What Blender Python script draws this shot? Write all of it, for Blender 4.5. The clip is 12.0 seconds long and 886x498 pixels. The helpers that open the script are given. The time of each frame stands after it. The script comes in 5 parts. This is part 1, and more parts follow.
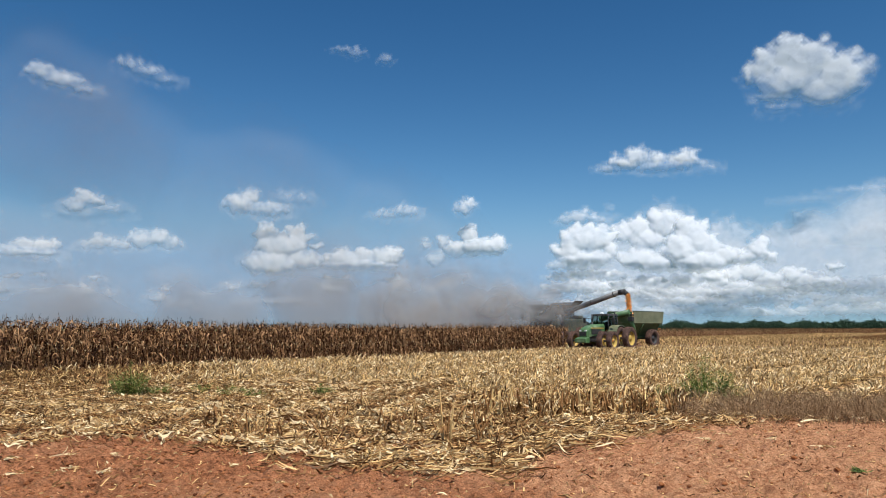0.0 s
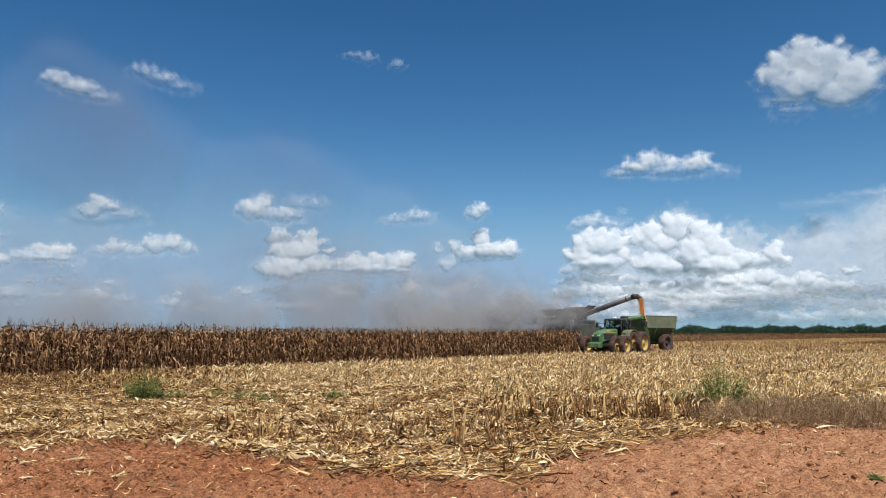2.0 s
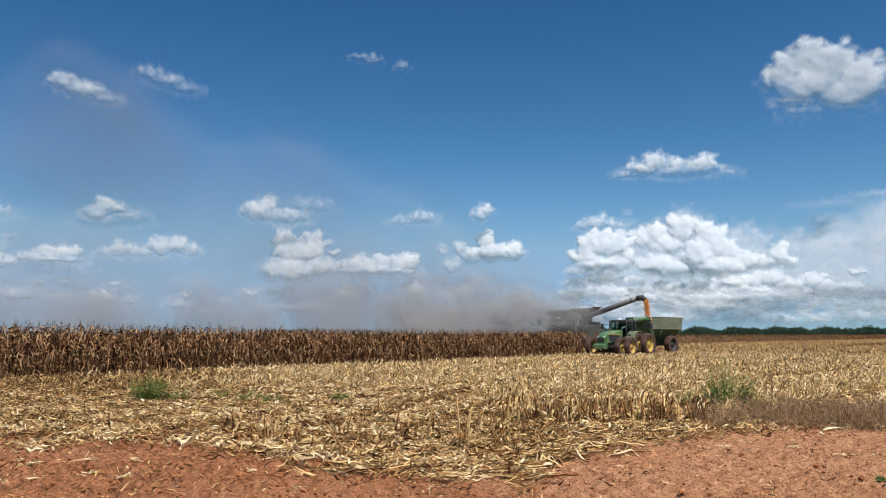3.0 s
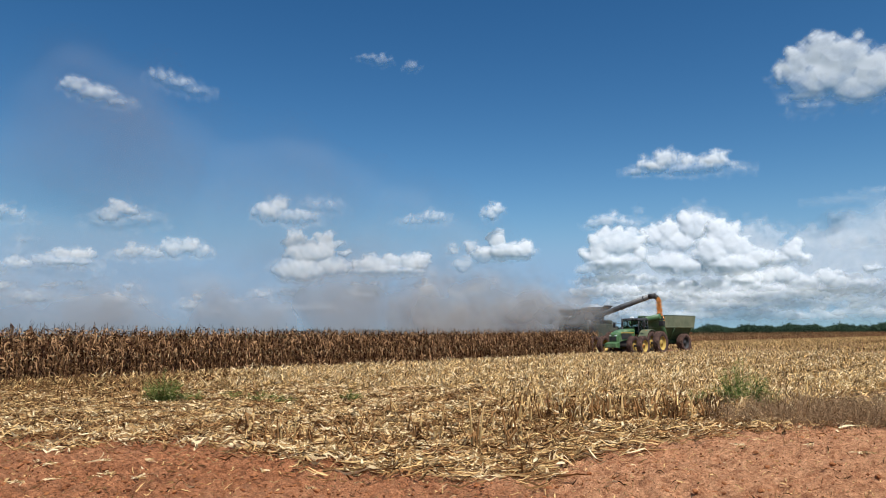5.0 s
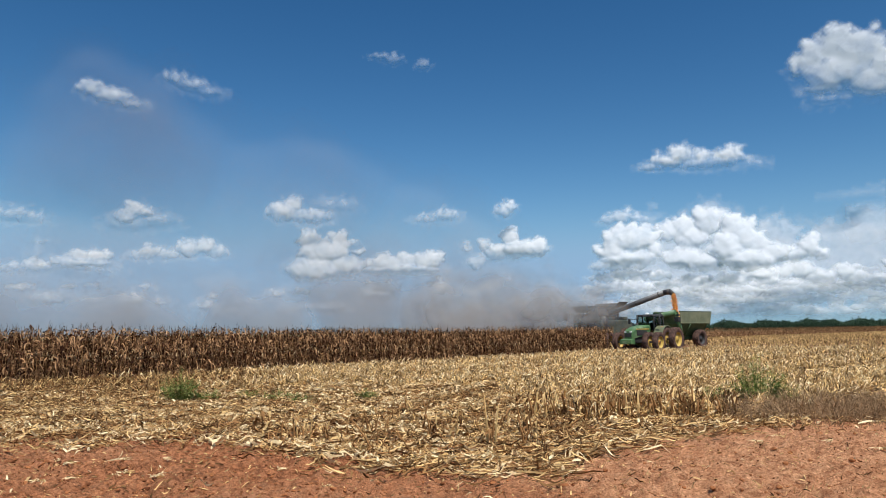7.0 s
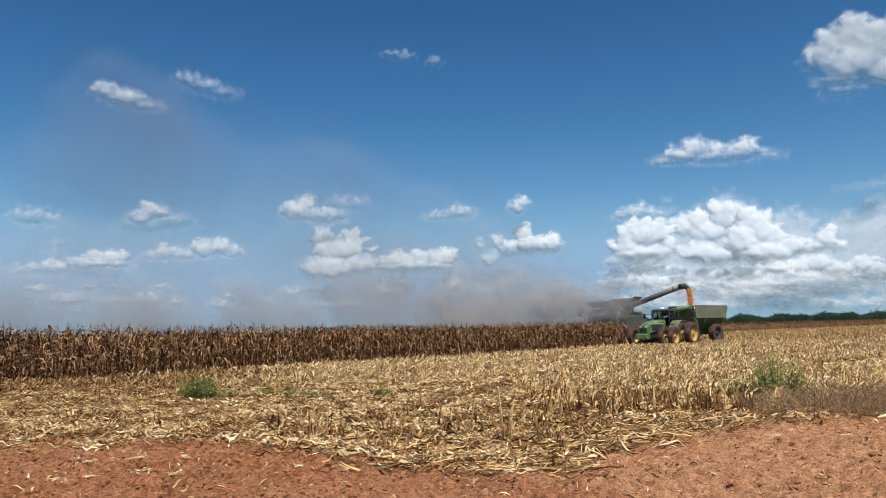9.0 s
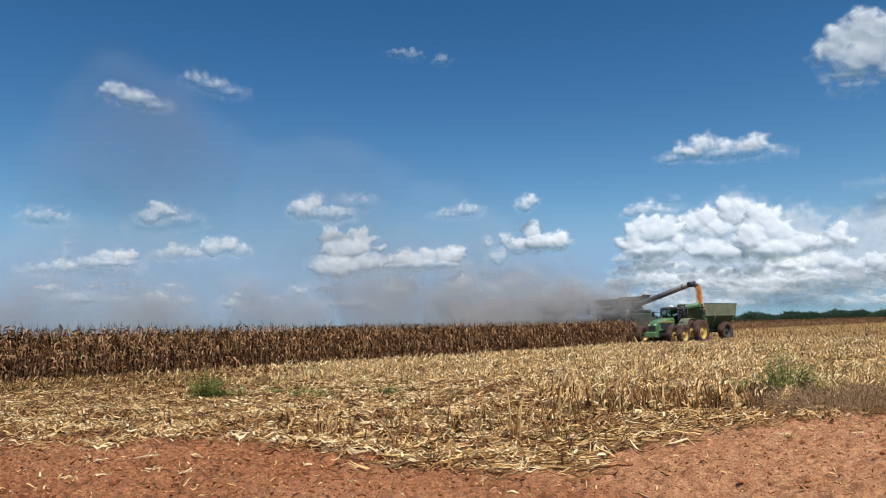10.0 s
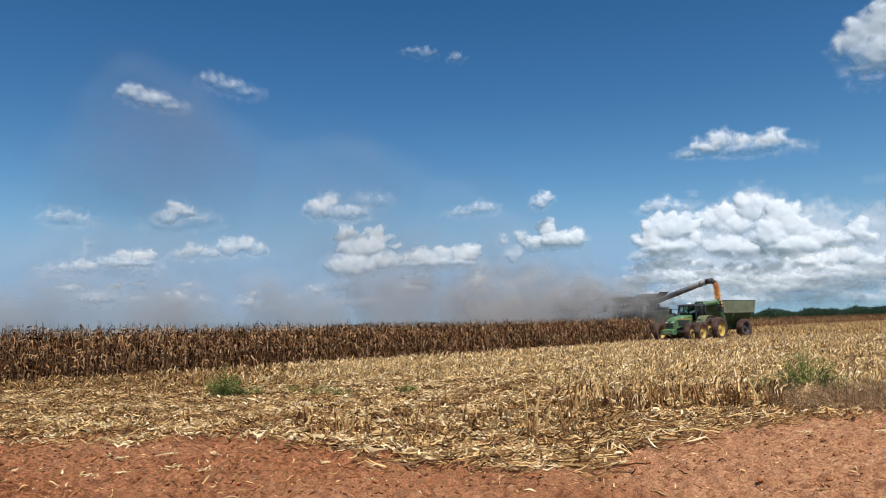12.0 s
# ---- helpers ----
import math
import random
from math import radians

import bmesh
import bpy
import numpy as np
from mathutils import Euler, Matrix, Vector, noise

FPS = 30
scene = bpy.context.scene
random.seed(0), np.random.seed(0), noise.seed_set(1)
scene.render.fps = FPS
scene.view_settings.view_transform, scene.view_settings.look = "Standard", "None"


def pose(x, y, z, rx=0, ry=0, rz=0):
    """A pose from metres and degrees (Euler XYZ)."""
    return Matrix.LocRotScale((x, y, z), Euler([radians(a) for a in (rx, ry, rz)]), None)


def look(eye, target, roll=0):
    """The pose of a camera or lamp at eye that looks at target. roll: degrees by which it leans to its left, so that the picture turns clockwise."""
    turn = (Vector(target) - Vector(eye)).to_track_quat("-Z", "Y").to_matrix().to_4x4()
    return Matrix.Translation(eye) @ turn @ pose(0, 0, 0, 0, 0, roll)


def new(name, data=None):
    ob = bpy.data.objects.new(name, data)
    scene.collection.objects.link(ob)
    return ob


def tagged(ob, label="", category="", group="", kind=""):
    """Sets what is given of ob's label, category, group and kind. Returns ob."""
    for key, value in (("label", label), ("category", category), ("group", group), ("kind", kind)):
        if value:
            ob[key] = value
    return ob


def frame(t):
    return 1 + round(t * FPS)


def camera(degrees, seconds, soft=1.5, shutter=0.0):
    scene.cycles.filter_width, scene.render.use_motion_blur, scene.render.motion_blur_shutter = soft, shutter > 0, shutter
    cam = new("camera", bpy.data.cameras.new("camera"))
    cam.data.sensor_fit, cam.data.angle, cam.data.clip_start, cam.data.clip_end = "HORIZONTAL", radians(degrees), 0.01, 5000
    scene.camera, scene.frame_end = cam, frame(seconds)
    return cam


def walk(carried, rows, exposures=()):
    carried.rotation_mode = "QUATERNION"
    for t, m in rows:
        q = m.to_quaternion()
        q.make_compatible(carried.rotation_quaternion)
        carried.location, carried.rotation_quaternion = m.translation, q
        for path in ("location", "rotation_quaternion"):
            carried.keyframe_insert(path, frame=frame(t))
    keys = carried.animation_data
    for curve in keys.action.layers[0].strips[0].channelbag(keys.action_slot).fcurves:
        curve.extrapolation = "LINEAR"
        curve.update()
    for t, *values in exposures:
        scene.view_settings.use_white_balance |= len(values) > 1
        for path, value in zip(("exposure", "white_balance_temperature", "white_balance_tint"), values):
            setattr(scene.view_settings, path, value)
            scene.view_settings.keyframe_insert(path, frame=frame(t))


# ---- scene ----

# ---------------------------------------------------------------- camera: a standing person slowly turns
EYE = 2.0
cam = camera(65.1, 12.0, soft=0.95)
TURNS = [  # seconds, tilt, lean, heading
    (0.0, 96.500, -0.010, 0.000),
    (0.5, 96.589, -0.038, 0.219),
    (1.0, 96.697, -0.044, 0.481),
    (1.5, 96.799, -0.040, 0.748),
    (2.0, 96.878, -0.040, 0.988),
    (2.5, 96.933, -0.055, 1.198),
    (3.0, 96.989, -0.045, 1.388),
    (5.0, 96.971, 0.334, 2.328),
    (5.5, 96.913, 0.427, 2.648),
    (6.0, 96.872, 0.543, 2.955),
    (6.5, 96.843, 0.655, 3.227),
    (7.0, 96.797, 0.756, 3.501),
    (9.0, 96.545, 1.258, 4.661),
    (9.5, 96.491, 1.338, 4.986),
    (10.0, 96.447, 1.399, 5.335),
    (10.5, 96.402, 1.438, 5.695),
    (11.0, 96.384, 1.480, 6.059),
    (11.5, 96.355, 1.540, 6.375),
    (12.0, 96.333, 1.609, 6.646),
]
walk(cam, [(t, pose(0, 0, EYE, a, b, c)) for t, a, b, c in TURNS], exposures=((0.0, 0.0), (12.0, 0.0)))

# ---------------------------------------------------------------- sky and sun
SUN_AZ, SUN_EL = 160.0, 61.0  # degrees clockwise from +y, and above the horizon
sun_dir = Vector((math.sin(radians(SUN_AZ)) * math.cos(radians(SUN_EL)), math.cos(radians(SUN_AZ)) * math.cos(radians(SUN_EL)), math.sin(radians(SUN_EL))))
world = bpy.data.worlds.new("sky")
scene.world = world
world.use_nodes = True
wn = world.node_tree
sky = wn.nodes.new("ShaderNodeTexSky")
sky.sky_type, sky.sun_disc = "NISHITA", False
sky.sun_elevation, sky.sun_rotation = radians(SUN_EL), radians(SUN_AZ)
sky.altitude, sky.air_density, sky.dust_density, sky.ozone_density = 300, 1.0, 0.1, 3.0
wn.nodes["Background"].inputs["Strength"].default_value = 0.088
# clear, deep blue air: each colour is deepened towards the zenith
split, join = wn.nodes.new("ShaderNodeSeparateColor"), wn.nodes.new("ShaderNodeCombineColor")
wn.links.new(sky.outputs["Color"], split.inputs["Color"])
for channel, inner, power, outer, most in (("Red", 0.468, 1.9, 1.28, 3.2), ("Green", 0.307, 1.38, 3.0, 5.2), ("Blue", 0.1916, 1.2, 5.7, 7.6)):
    last = split.outputs[channel]
    for op, value in (("MULTIPLY", inner), ("POWER", power), ("MULTIPLY", outer), ("SMOOTH_MIN", most)):
        step = wn.nodes.new("ShaderNodeMath")
        step.operation = op
        wn.links.new(last, step.inputs[0])
        step.inputs[1].default_value, step.inputs[2].default_value = value, 2.0
        last = step.outputs[0]
    wn.links.new(last, join.inputs[channel])
wn.links.new(join.outputs["Color"], wn.nodes["Background"].inputs["Color"])
sun = new("sun", bpy.data.lights.new("sun", "SUN"))
sun.data.energy, sun.data.angle, sun.data.color = 5.3, radians(0.53), (1.0, 0.97, 0.93)
sun.matrix_world = look(sun_dir * 100, (0, 0, 0))

# ---------------------------------------------------------------- materials
def mat(name, low, high, rough=0.8, scale=4.0, bump=0.0, bump_scale=40.0, island=0.0, through_light=0.0, metal=0.0, spots=None, coat=0.0):
    """Two tones mixed by noise at two scales, with optional relief, per-piece variation and light passing through."""
    m = bpy.data.materials.new(name)
    m.use_nodes = True
    nt = m.node_tree
    bs = nt.nodes["Principled BSDF"]
    bs.inputs["Roughness"].default_value, bs.inputs["Metallic"].default_value = rough, metal
    bs.inputs["Coat Weight"].default_value = coat
    if through_light or rough > 0.88:   # dry leaves and crumbled earth hardly shine
        bs.inputs["Specular IOR Level"].default_value = 0.12
    co = nt.nodes.new("ShaderNodeTexCoord")
    n1, n2 = nt.nodes.new("ShaderNodeTexNoise"), nt.nodes.new("ShaderNodeTexNoise")
    n1.inputs["Scale"].default_value, n1.inputs["Detail"].default_value = scale, 5
    n2.inputs["Scale"].default_value, n2.inputs["Detail"].default_value = scale * 9, 3
    for n in (n1, n2):
        nt.links.new(co.outputs["Object"], n.inputs["Vector"])
    add = nt.nodes.new("ShaderNodeMath")
    add.operation = "MULTIPLY_ADD"
    nt.links.new(n2.outputs["Fac"], add.inputs[0])
    add.inputs[1].default_value = 0.5
    nt.links.new(n1.outputs["Fac"], add.inputs[2])
    fac = add.outputs[0]
    if island:
        geo = nt.nodes.new("ShaderNodeNewGeometry")
        mix = nt.nodes.new("ShaderNodeMath")
        mix.operation = "MULTIPLY_ADD"
        nt.links.new(geo.outputs["Random Per Island"], mix.inputs[0])
        mix.inputs[1].default_value = island
        sub = nt.nodes.new("ShaderNodeMath")
        sub.operation = "MULTIPLY_ADD"
        nt.links.new(fac, sub.inputs[0])
        sub.inputs[1].default_value, sub.inputs[2].default_value = 1 - 0.6 * island, 0.0
        nt.links.new(sub.outputs[0], mix.inputs[2])
        fac = mix.outputs[0]
    ramp = nt.nodes.new("ShaderNodeValToRGB")
    ramp.color_ramp.elements[0].position, ramp.color_ramp.elements[0].color = 0.45, (*low, 1)
    ramp.color_ramp.elements[1].position, ramp.color_ramp.elements[1].color = 1.05, (*high, 1)
    if spots:
        e = ramp.color_ramp.elements.new(0.8)
        e.color = (*spots, 1)
    nt.links.new(fac, ramp.inputs["Fac"])
    nt.links.new(ramp.outputs["Color"], bs.inputs["Base Color"])
    if bump:
        n3, b = nt.nodes.new("ShaderNodeTexNoise"), nt.nodes.new("ShaderNodeBump")
        n3.inputs["Scale"].default_value, n3.inputs["Detail"].default_value = bump_scale, 6
        nt.links.new(co.outputs["Object"], n3.inputs["Vector"])
        nt.links.new(n3.outputs["Fac"], b.inputs["Height"])
        b.inputs["Strength"].default_value, b.inputs["Distance"].default_value = min(1, bump), 0.03
        nt.links.new(b.outputs["Normal"], bs.inputs["Normal"])
    if through_light:
        tr, mx = nt.nodes.new("ShaderNodeBsdfTranslucent"), nt.nodes.new("ShaderNodeMixShader")
        nt.links.new(ramp.outputs["Color"], tr.inputs["Color"])
        mx.inputs["Fac"].default_value = through_light
        nt.links.new(bs.outputs[0], mx.inputs[1])
        nt.links.new(tr.outputs[0], mx.inputs[2])
        nt.links.new(mx.outputs[0], nt.nodes["Material Output"].inputs["Surface"])
    return m


straw = mat("straw", (0.068, 0.029, 0.009), (0.89, 0.60, 0.26), 0.75, 3, island=0.7, through_light=0.2)
stubble_straw = mat("stubble_straw", (0.072, 0.033, 0.011), (0.88, 0.60, 0.255), 0.75, 3, island=0.7, through_light=0.2)
straw_pale = mat("straw_pale", (0.46, 0.27, 0.11), (0.97, 0.79, 0.47), 0.7, 6, island=0.7, through_light=0.2)
straw_old = mat("straw_old", (0.037, 0.015, 0.0055), (0.36, 0.185, 0.07), 0.85, 6, island=0.7, through_light=0.1)
corn_leaf = mat("corn_leaf", (0.024, 0.008, 0.0025), (0.47, 0.268, 0.13), 0.75, 2, island=0.85, through_light=0.12, spots=(0.076, 0.028, 0.0105))
corn_stalk = mat("corn_stalk", (0.10, 0.045, 0.016), (0.32, 0.18, 0.075), 0.9, 3, island=0.6)
corn_ear = mat("corn_ear", (0.38, 0.25, 0.12), (0.62, 0.47, 0.26), 0.8, 3, island=0.6)
tassel_mat = mat("tassel", (0.03, 0.02, 0.014), (0.11, 0.07, 0.045), 0.9, 3, island=0.6)
weed_green = mat("weed_green", (0.05, 0.085, 0.018), (0.24, 0.29, 0.075), 0.6, 3, island=0.6, through_light=0.25)
weed_dry = mat("weed_dry", (0.125, 0.07, 0.034), (0.40, 0.26, 0.14), 0.9, 3, island=0.7)
# blue-green leaf tone has the haze of distance mixed into it
woods_mat = mat("woods_hazed_leaves", (0.02, 0.042, 0.026), (0.06, 0.10, 0.058), 0.8, 0.02, island=0.6, through_light=0.1)
# paler and bluer: thicker haze painted into the far leaves
woods_far_mat = mat("woods_far_hazed_leaves", (0.05, 0.07, 0.07), (0.10, 0.13, 0.12), 0.9, 0.02, island=0.5)
clod_mat = mat("soil_clod", (0.11, 0.036, 0.014), (0.40, 0.155, 0.06), 0.95, 8, bump=0.5, bump_scale=90, island=0.5)
green_paint = mat("green_paint", (0.05, 0.12, 0.04), (0.27, 0.33, 0.19), 0.5, 1.5, coat=0.15, spots=(0.085, 0.17, 0.065))
green_dusty = mat("green_dusty", (0.02, 0.07, 0.018), (0.07, 0.12, 0.05), 0.6, 1.5)
olive_panel = mat("olive_panel", (0.085, 0.105, 0.052), (0.20, 0.20, 0.115), 0.5, 1.2)
yellow_paint = mat("yellow_paint", (0.30, 0.18, 0.045), (0.60, 0.41, 0.09), 0.45, 2)
tyre_mat = mat("tyre_rubber", (0.03, 0.02, 0.018), (0.17, 0.10, 0.075), 0.9, 2.5, bump=0.3)
black_mat = mat("black_plastic", (0.012, 0.012, 0.012), (0.045, 0.04, 0.035), 0.6, 3)
grey_mat = mat("grey_metal", (0.085, 0.085, 0.083), (0.18, 0.175, 0.165), 0.5, 2, metal=0.3)
dark_green = mat("dark_green_metal", (0.035, 0.055, 0.03), (0.09, 0.11, 0.07), 0.6, 1.5)
combine_dark = mat("combine_dusty_body", (0.035, 0.05, 0.03), (0.10, 0.10, 0.07), 0.8, 1.5)
grain_mat = mat("corn_grain", (0.70, 0.26, 0.05), (0.85, 0.42, 0.10), 0.6, 6, island=0.5)
white_mat = mat("white_plastic", (0.7, 0.7, 0.68), (0.8, 0.8, 0.78), 0.4, 3)
orange_mat = mat("orange_lens", (0.75, 0.22, 0.05), (0.85, 0.33, 0.10), 0.3, 3)


def glass_material():
    m = bpy.data.materials.new("tinted_glass")
    m.use_nodes = True
    b = m.node_tree.nodes["Principled BSDF"]
    b.inputs["Base Color"].default_value = (0.58, 0.62, 0.58, 1)
    b.inputs["Roughness"].default_value, b.inputs["Transmission Weight"].default_value = 0.03, 1.0
    b.inputs["IOR"].default_value = 1.1
    return m


glass = glass_material()


def soil_material():
    """Red earth; towards the field it is covered by a mat of chopped straw, with a ragged border."""
    m = bpy.data.materials.new("red_soil")
    m.use_nodes = True
    nt = m.node_tree
    N, L = nt.nodes, nt.links
    bs = N["Principled BSDF"]
    bs.inputs["Roughness"].default_value = 0.95
    bs.inputs["Specular IOR Level"].default_value = 0.12
    co = N.new("ShaderNodeTexCoord")

    def noise_at(scale, detail=6):
        n = N.new("ShaderNodeTexNoise")
        n.inputs["Scale"].default_value, n.inputs["Detail"].default_value = scale, detail
        L.new(co.outputs["Object"], n.inputs["Vector"])
        return n.outputs["Fac"]

    def ramp(fac, stops):
        r = N.new("ShaderNodeValToRGB")
        el = r.color_ramp.elements
        while len(el) < len(stops):
            el.new(0.5)
        for e, (p, c) in zip(el, stops):
            e.position, e.color = p, (*c, 1)
        L.new(fac, r.inputs["Fac"])
        return r.outputs["Color"]

    def mixed(fac, a, b, blend="MIX"):
        x = N.new("ShaderNodeMix")
        x.data_type, x.blend_type = "RGBA", blend
        if isinstance(fac, float):
            x.inputs["Factor"].default_value = fac
        else:
            L.new(fac, x.inputs["Factor"])
        L.new(a, x.inputs["A"])
        L.new(b, x.inputs["B"])
        return x.outputs["Result"]

    red = mixed(0.5, ramp(noise_at(1.1), [(0.38, (0.17, 0.049, 0.018)), (0.62, (0.64, 0.25, 0.11))]), ramp(noise_at(9.0, 8), [(0.38, (0.112, 0.0319, 0.00989)), (0.50, (0.47, 0.165, 0.068)), (0.64, (0.71, 0.31, 0.145))]))
    # ground under the straw, darkened to paint the shade in its gaps
    straw_gap_shade = mixed(0.5, ramp(noise_at(0.5), [(0.3, (0.055, 0.021, 0.008)), (0.7, (0.16, 0.078, 0.031))]), ramp(noise_at(18.0), [(0.38, (0.027, 0.011, 0.005)), (0.6, (0.26, 0.155, 0.07))]))
    red = mixed(0.45, red, ramp(noise_at(55.0, 4), [(0.37, (0.086, 0.027, 0.00877)), (0.5, (0.46, 0.175, 0.076)), (0.66, (0.69, 0.32, 0.15))]))
    # dark mottling paints the shading of clods and pits into the colour
    red = mixed(0.5, red, ramp(noise_at(9.0, 8), [(0.40, (0.42, 0.38, 0.36)), (0.52, (1.0, 1.0, 1.0)), (0.66, (1.12, 1.12, 1.12))]), "MULTIPLY")
    dry = N.new("ShaderNodeAttribute")
    dry.attribute_name = "dryness"
    # dry tone likewise: dark stops stand for small clod shadows
    pale = mixed(0.5, ramp(noise_at(30.0, 5), [(0.36, (0.36, 0.135, 0.058)), (0.64, (0.90, 0.49, 0.26))]), ramp(noise_at(6.0, 6), [(0.36, (0.27, 0.095, 0.04)), (0.5, (0.66, 0.32, 0.16)), (0.64, (0.90, 0.49, 0.26))]))
    red = mixed(dry.outputs["Fac"], red, pale)
    at = N.new("ShaderNodeAttribute")
    at.attribute_name = "straw_cover"
    edge = N.new("ShaderNodeMath")
    edge.operation = "MULTIPLY_ADD"
    L.new(noise_at(1.6), edge.inputs[0])
    edge.inputs[1].default_value = 3.0
    L.new(at.outputs["Fac"], edge.inputs[2])
    cover = N.new("ShaderNodeMapRange")
    cover.inputs["From Min"].default_value, cover.inputs["From Max"].default_value = 1.75, 2.3
    L.new(edge.outputs[0], cover.inputs["Value"])
    # unseen far ground, toned green to cool the light bounced onto clouds
    far_land = N.new("ShaderNodeAttribute")
    far_land.attribute_name = "far_bounce"
    leafy = ramp(noise_at(0.02), [(0.35, (0.05, 0.07, 0.03)), (0.65, (0.12, 0.15, 0.07))])
    L.new(mixed(far_land.outputs["Fac"], mixed(cover.outputs["Result"], red, straw_gap_shade), leafy), bs.inputs["Base Color"])
    bp = N.new("ShaderNodeBump")
    bp.inputs["Strength"].default_value, bp.inputs["Distance"].default_value = 1.0, 0.13
    relief = noise_at(11.0, 10)
    relief.node.inputs["Roughness"].default_value = 0.68
    L.new(relief, bp.inputs["Height"])
    crumbs = N.new("ShaderNodeBump")
    crumbs.inputs["Strength"].default_value, crumbs.inputs["Distance"].default_value = 1.0, 0.035
    L.new(noise_at(38.0, 6), crumbs.inputs["Height"])
    L.new(bp.outputs["Normal"], crumbs.inputs["Normal"])
    L.new(crumbs.outputs["Normal"], bs.inputs["Normal"])
    return m


def cloud_material(name, colour, patch, low=0.55, high=1.25):
    """White water droplets; the sky shows through where the billow thins out."""
    m = bpy.data.materials.new(name)
    m.use_nodes = True
    nt = m.node_tree
    N, L = nt.nodes, nt.links
    N.remove(N["Principled BSDF"])
    d, t, clear = N.new("ShaderNodeBsdfDiffuse"), N.new("ShaderNodeBsdfTranslucent"), N.new("ShaderNodeBsdfTransparent")
    d.inputs["Color"].default_value = t.inputs["Color"].default_value = (*colour, 1)
    a, b = N.new("ShaderNodeMixShader"), N.new("ShaderNodeMixShader")
    a.inputs["Fac"].default_value = 0.48
    L.new(d.outputs[0], a.inputs[1])
    L.new(t.outputs[0], a.inputs[2])
    co, n, at = N.new("ShaderNodeTexCoord"), N.new("ShaderNodeTexNoise"), N.new("ShaderNodeAttribute")
    at.attribute_name = "thickness"
    n.inputs["Scale"].default_value, n.inputs["Detail"].default_value = patch, 4
    L.new(co.outputs["Object"], n.inputs["Vector"])
    mr = N.new("ShaderNodeMapRange")
    mr.inputs["From Min"].default_value, mr.inputs["From Max"].default_value = 0.3, 0.7
    mr.inputs["To Min"].default_value, mr.inputs["To Max"].default_value = low, high
    L.new(n.outputs["Fac"], mr.inputs["Value"])
    mul = N.new("ShaderNodeMath")
    mul.operation, mul.use_clamp = "MULTIPLY", True
    L.new(mr.outputs["Result"], mul.inputs[0])
    L.new(at.outputs["Fac"], mul.inputs[1])
    L.new(mul.outputs[0], b.inputs["Fac"])
    L.new(clear.outputs[0], b.inputs[1])
    L.new(a.outputs[0], b.inputs[2])
    L.new(b.outputs[0], N["Material Output"].inputs["Surface"])
    return m


soil = soil_material()
cloud_mat = cloud_material("cloud", (0.90, 0.915, 0.94), 0.012, 0.72, 1.2)
dust_mat = cloud_material("dust", (0.475, 0.46, 0.43), 0.12, 0.92, 1.06)
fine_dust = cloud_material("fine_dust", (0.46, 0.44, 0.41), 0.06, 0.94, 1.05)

# ---------------------------------------------------------------- building helpers
rng = np.random.default_rng(7)


class Soup:
    """Collects vertices and faces in bulk and makes one mesh of them."""

    def __init__(self):
        self.v, self.f, self.mi, self.n = [], [], [], 0

    def add(self, verts, faces, slot=0):
        verts, faces = np.asarray(verts, float).reshape(-1, 3), np.asarray(faces, int)
        self.v.append(verts)
        self.f.append(faces + self.n)
        self.mi.append(np.full(len(faces), slot))
        self.n += len(verts)

    def ribbons(self, C, W, slot=0):
        """C: centre lines (n, k, 3); W: half widths as vectors (n, k, 3)."""
        n, k = C.shape[:2]
        V = np.stack([C - W, C + W], 2)
        base = np.arange(n)[:, None] * (2 * k) + 2 * np.arange(k - 1)[None]
        self.add(V, np.stack([base, base + 1, base + 3, base + 2], -1).reshape(-1, 4), slot)

    def tubes(self, A, B, ra, rb, slot=0, sides=4):
        """Tapered prisms from A to B."""
        n = len(A)
        ax = B - A
        ax = ax / (np.linalg.norm(ax, axis=1, keepdims=True) + 1e-9)
        ref = np.where(np.abs(ax[:, 2:3]) > 0.9, [[1.0, 0, 0]], [[0, 0, 1.0]])
        u = np.cross(ax, ref)
        u /= np.linalg.norm(u, axis=1, keepdims=True)
        w = np.cross(ax, u)
        ang = np.arange(sides) * 2 * np.pi / sides
        ring = u[:, None] * np.cos(ang)[None, :, None] + w[:, None] * np.sin(ang)[None, :, None]
        ra, rb = np.broadcast_to(ra, (n,))[:, None, None], np.broadcast_to(rb, (n,))[:, None, None]
        V = np.concatenate([A[:, None] + ring * ra, B[:, None] + ring * rb], 1)
        i = np.arange(sides)
        q = np.stack([i, (i + 1) % sides, sides + (i + 1) % sides, sides + i], -1)
        self.add(V, (np.arange(n)[:, None, None] * 2 * sides + q[None]).reshape(-1, 4), slot)
        if sides == 4:
            self.add(B[:, None] + ring * rb, np.arange(4 * n).reshape(n, 4), slot)

    def mesh(self, name, mats, smooth=False):
        me = bpy.data.meshes.new(name)
        V = np.concatenate(self.v)
        sizes = np.concatenate([np.full(len(f), f.shape[1]) for f in self.f])
        loops = np.concatenate([f.ravel() for f in self.f])
        me.vertices.add(len(V))
        me.vertices.foreach_set("co", V.astype(np.float32).ravel())
        me.loops.add(len(loops))
        me.loops.foreach_set("vertex_index", loops.astype(np.int32))
        me.polygons.add(len(sizes))
        me.polygons.foreach_set("loop_start", np.concatenate([[0], np.cumsum(sizes)[:-1]]).astype(np.int32))
        me.polygons.foreach_set("material_index", np.concatenate(self.mi).astype(np.int32))
        me.polygons.foreach_set("use_smooth", np.full(len(sizes), smooth))
        for m in mats:
            me.materials.append(m)
        me.update(calc_edges=True)
        return me


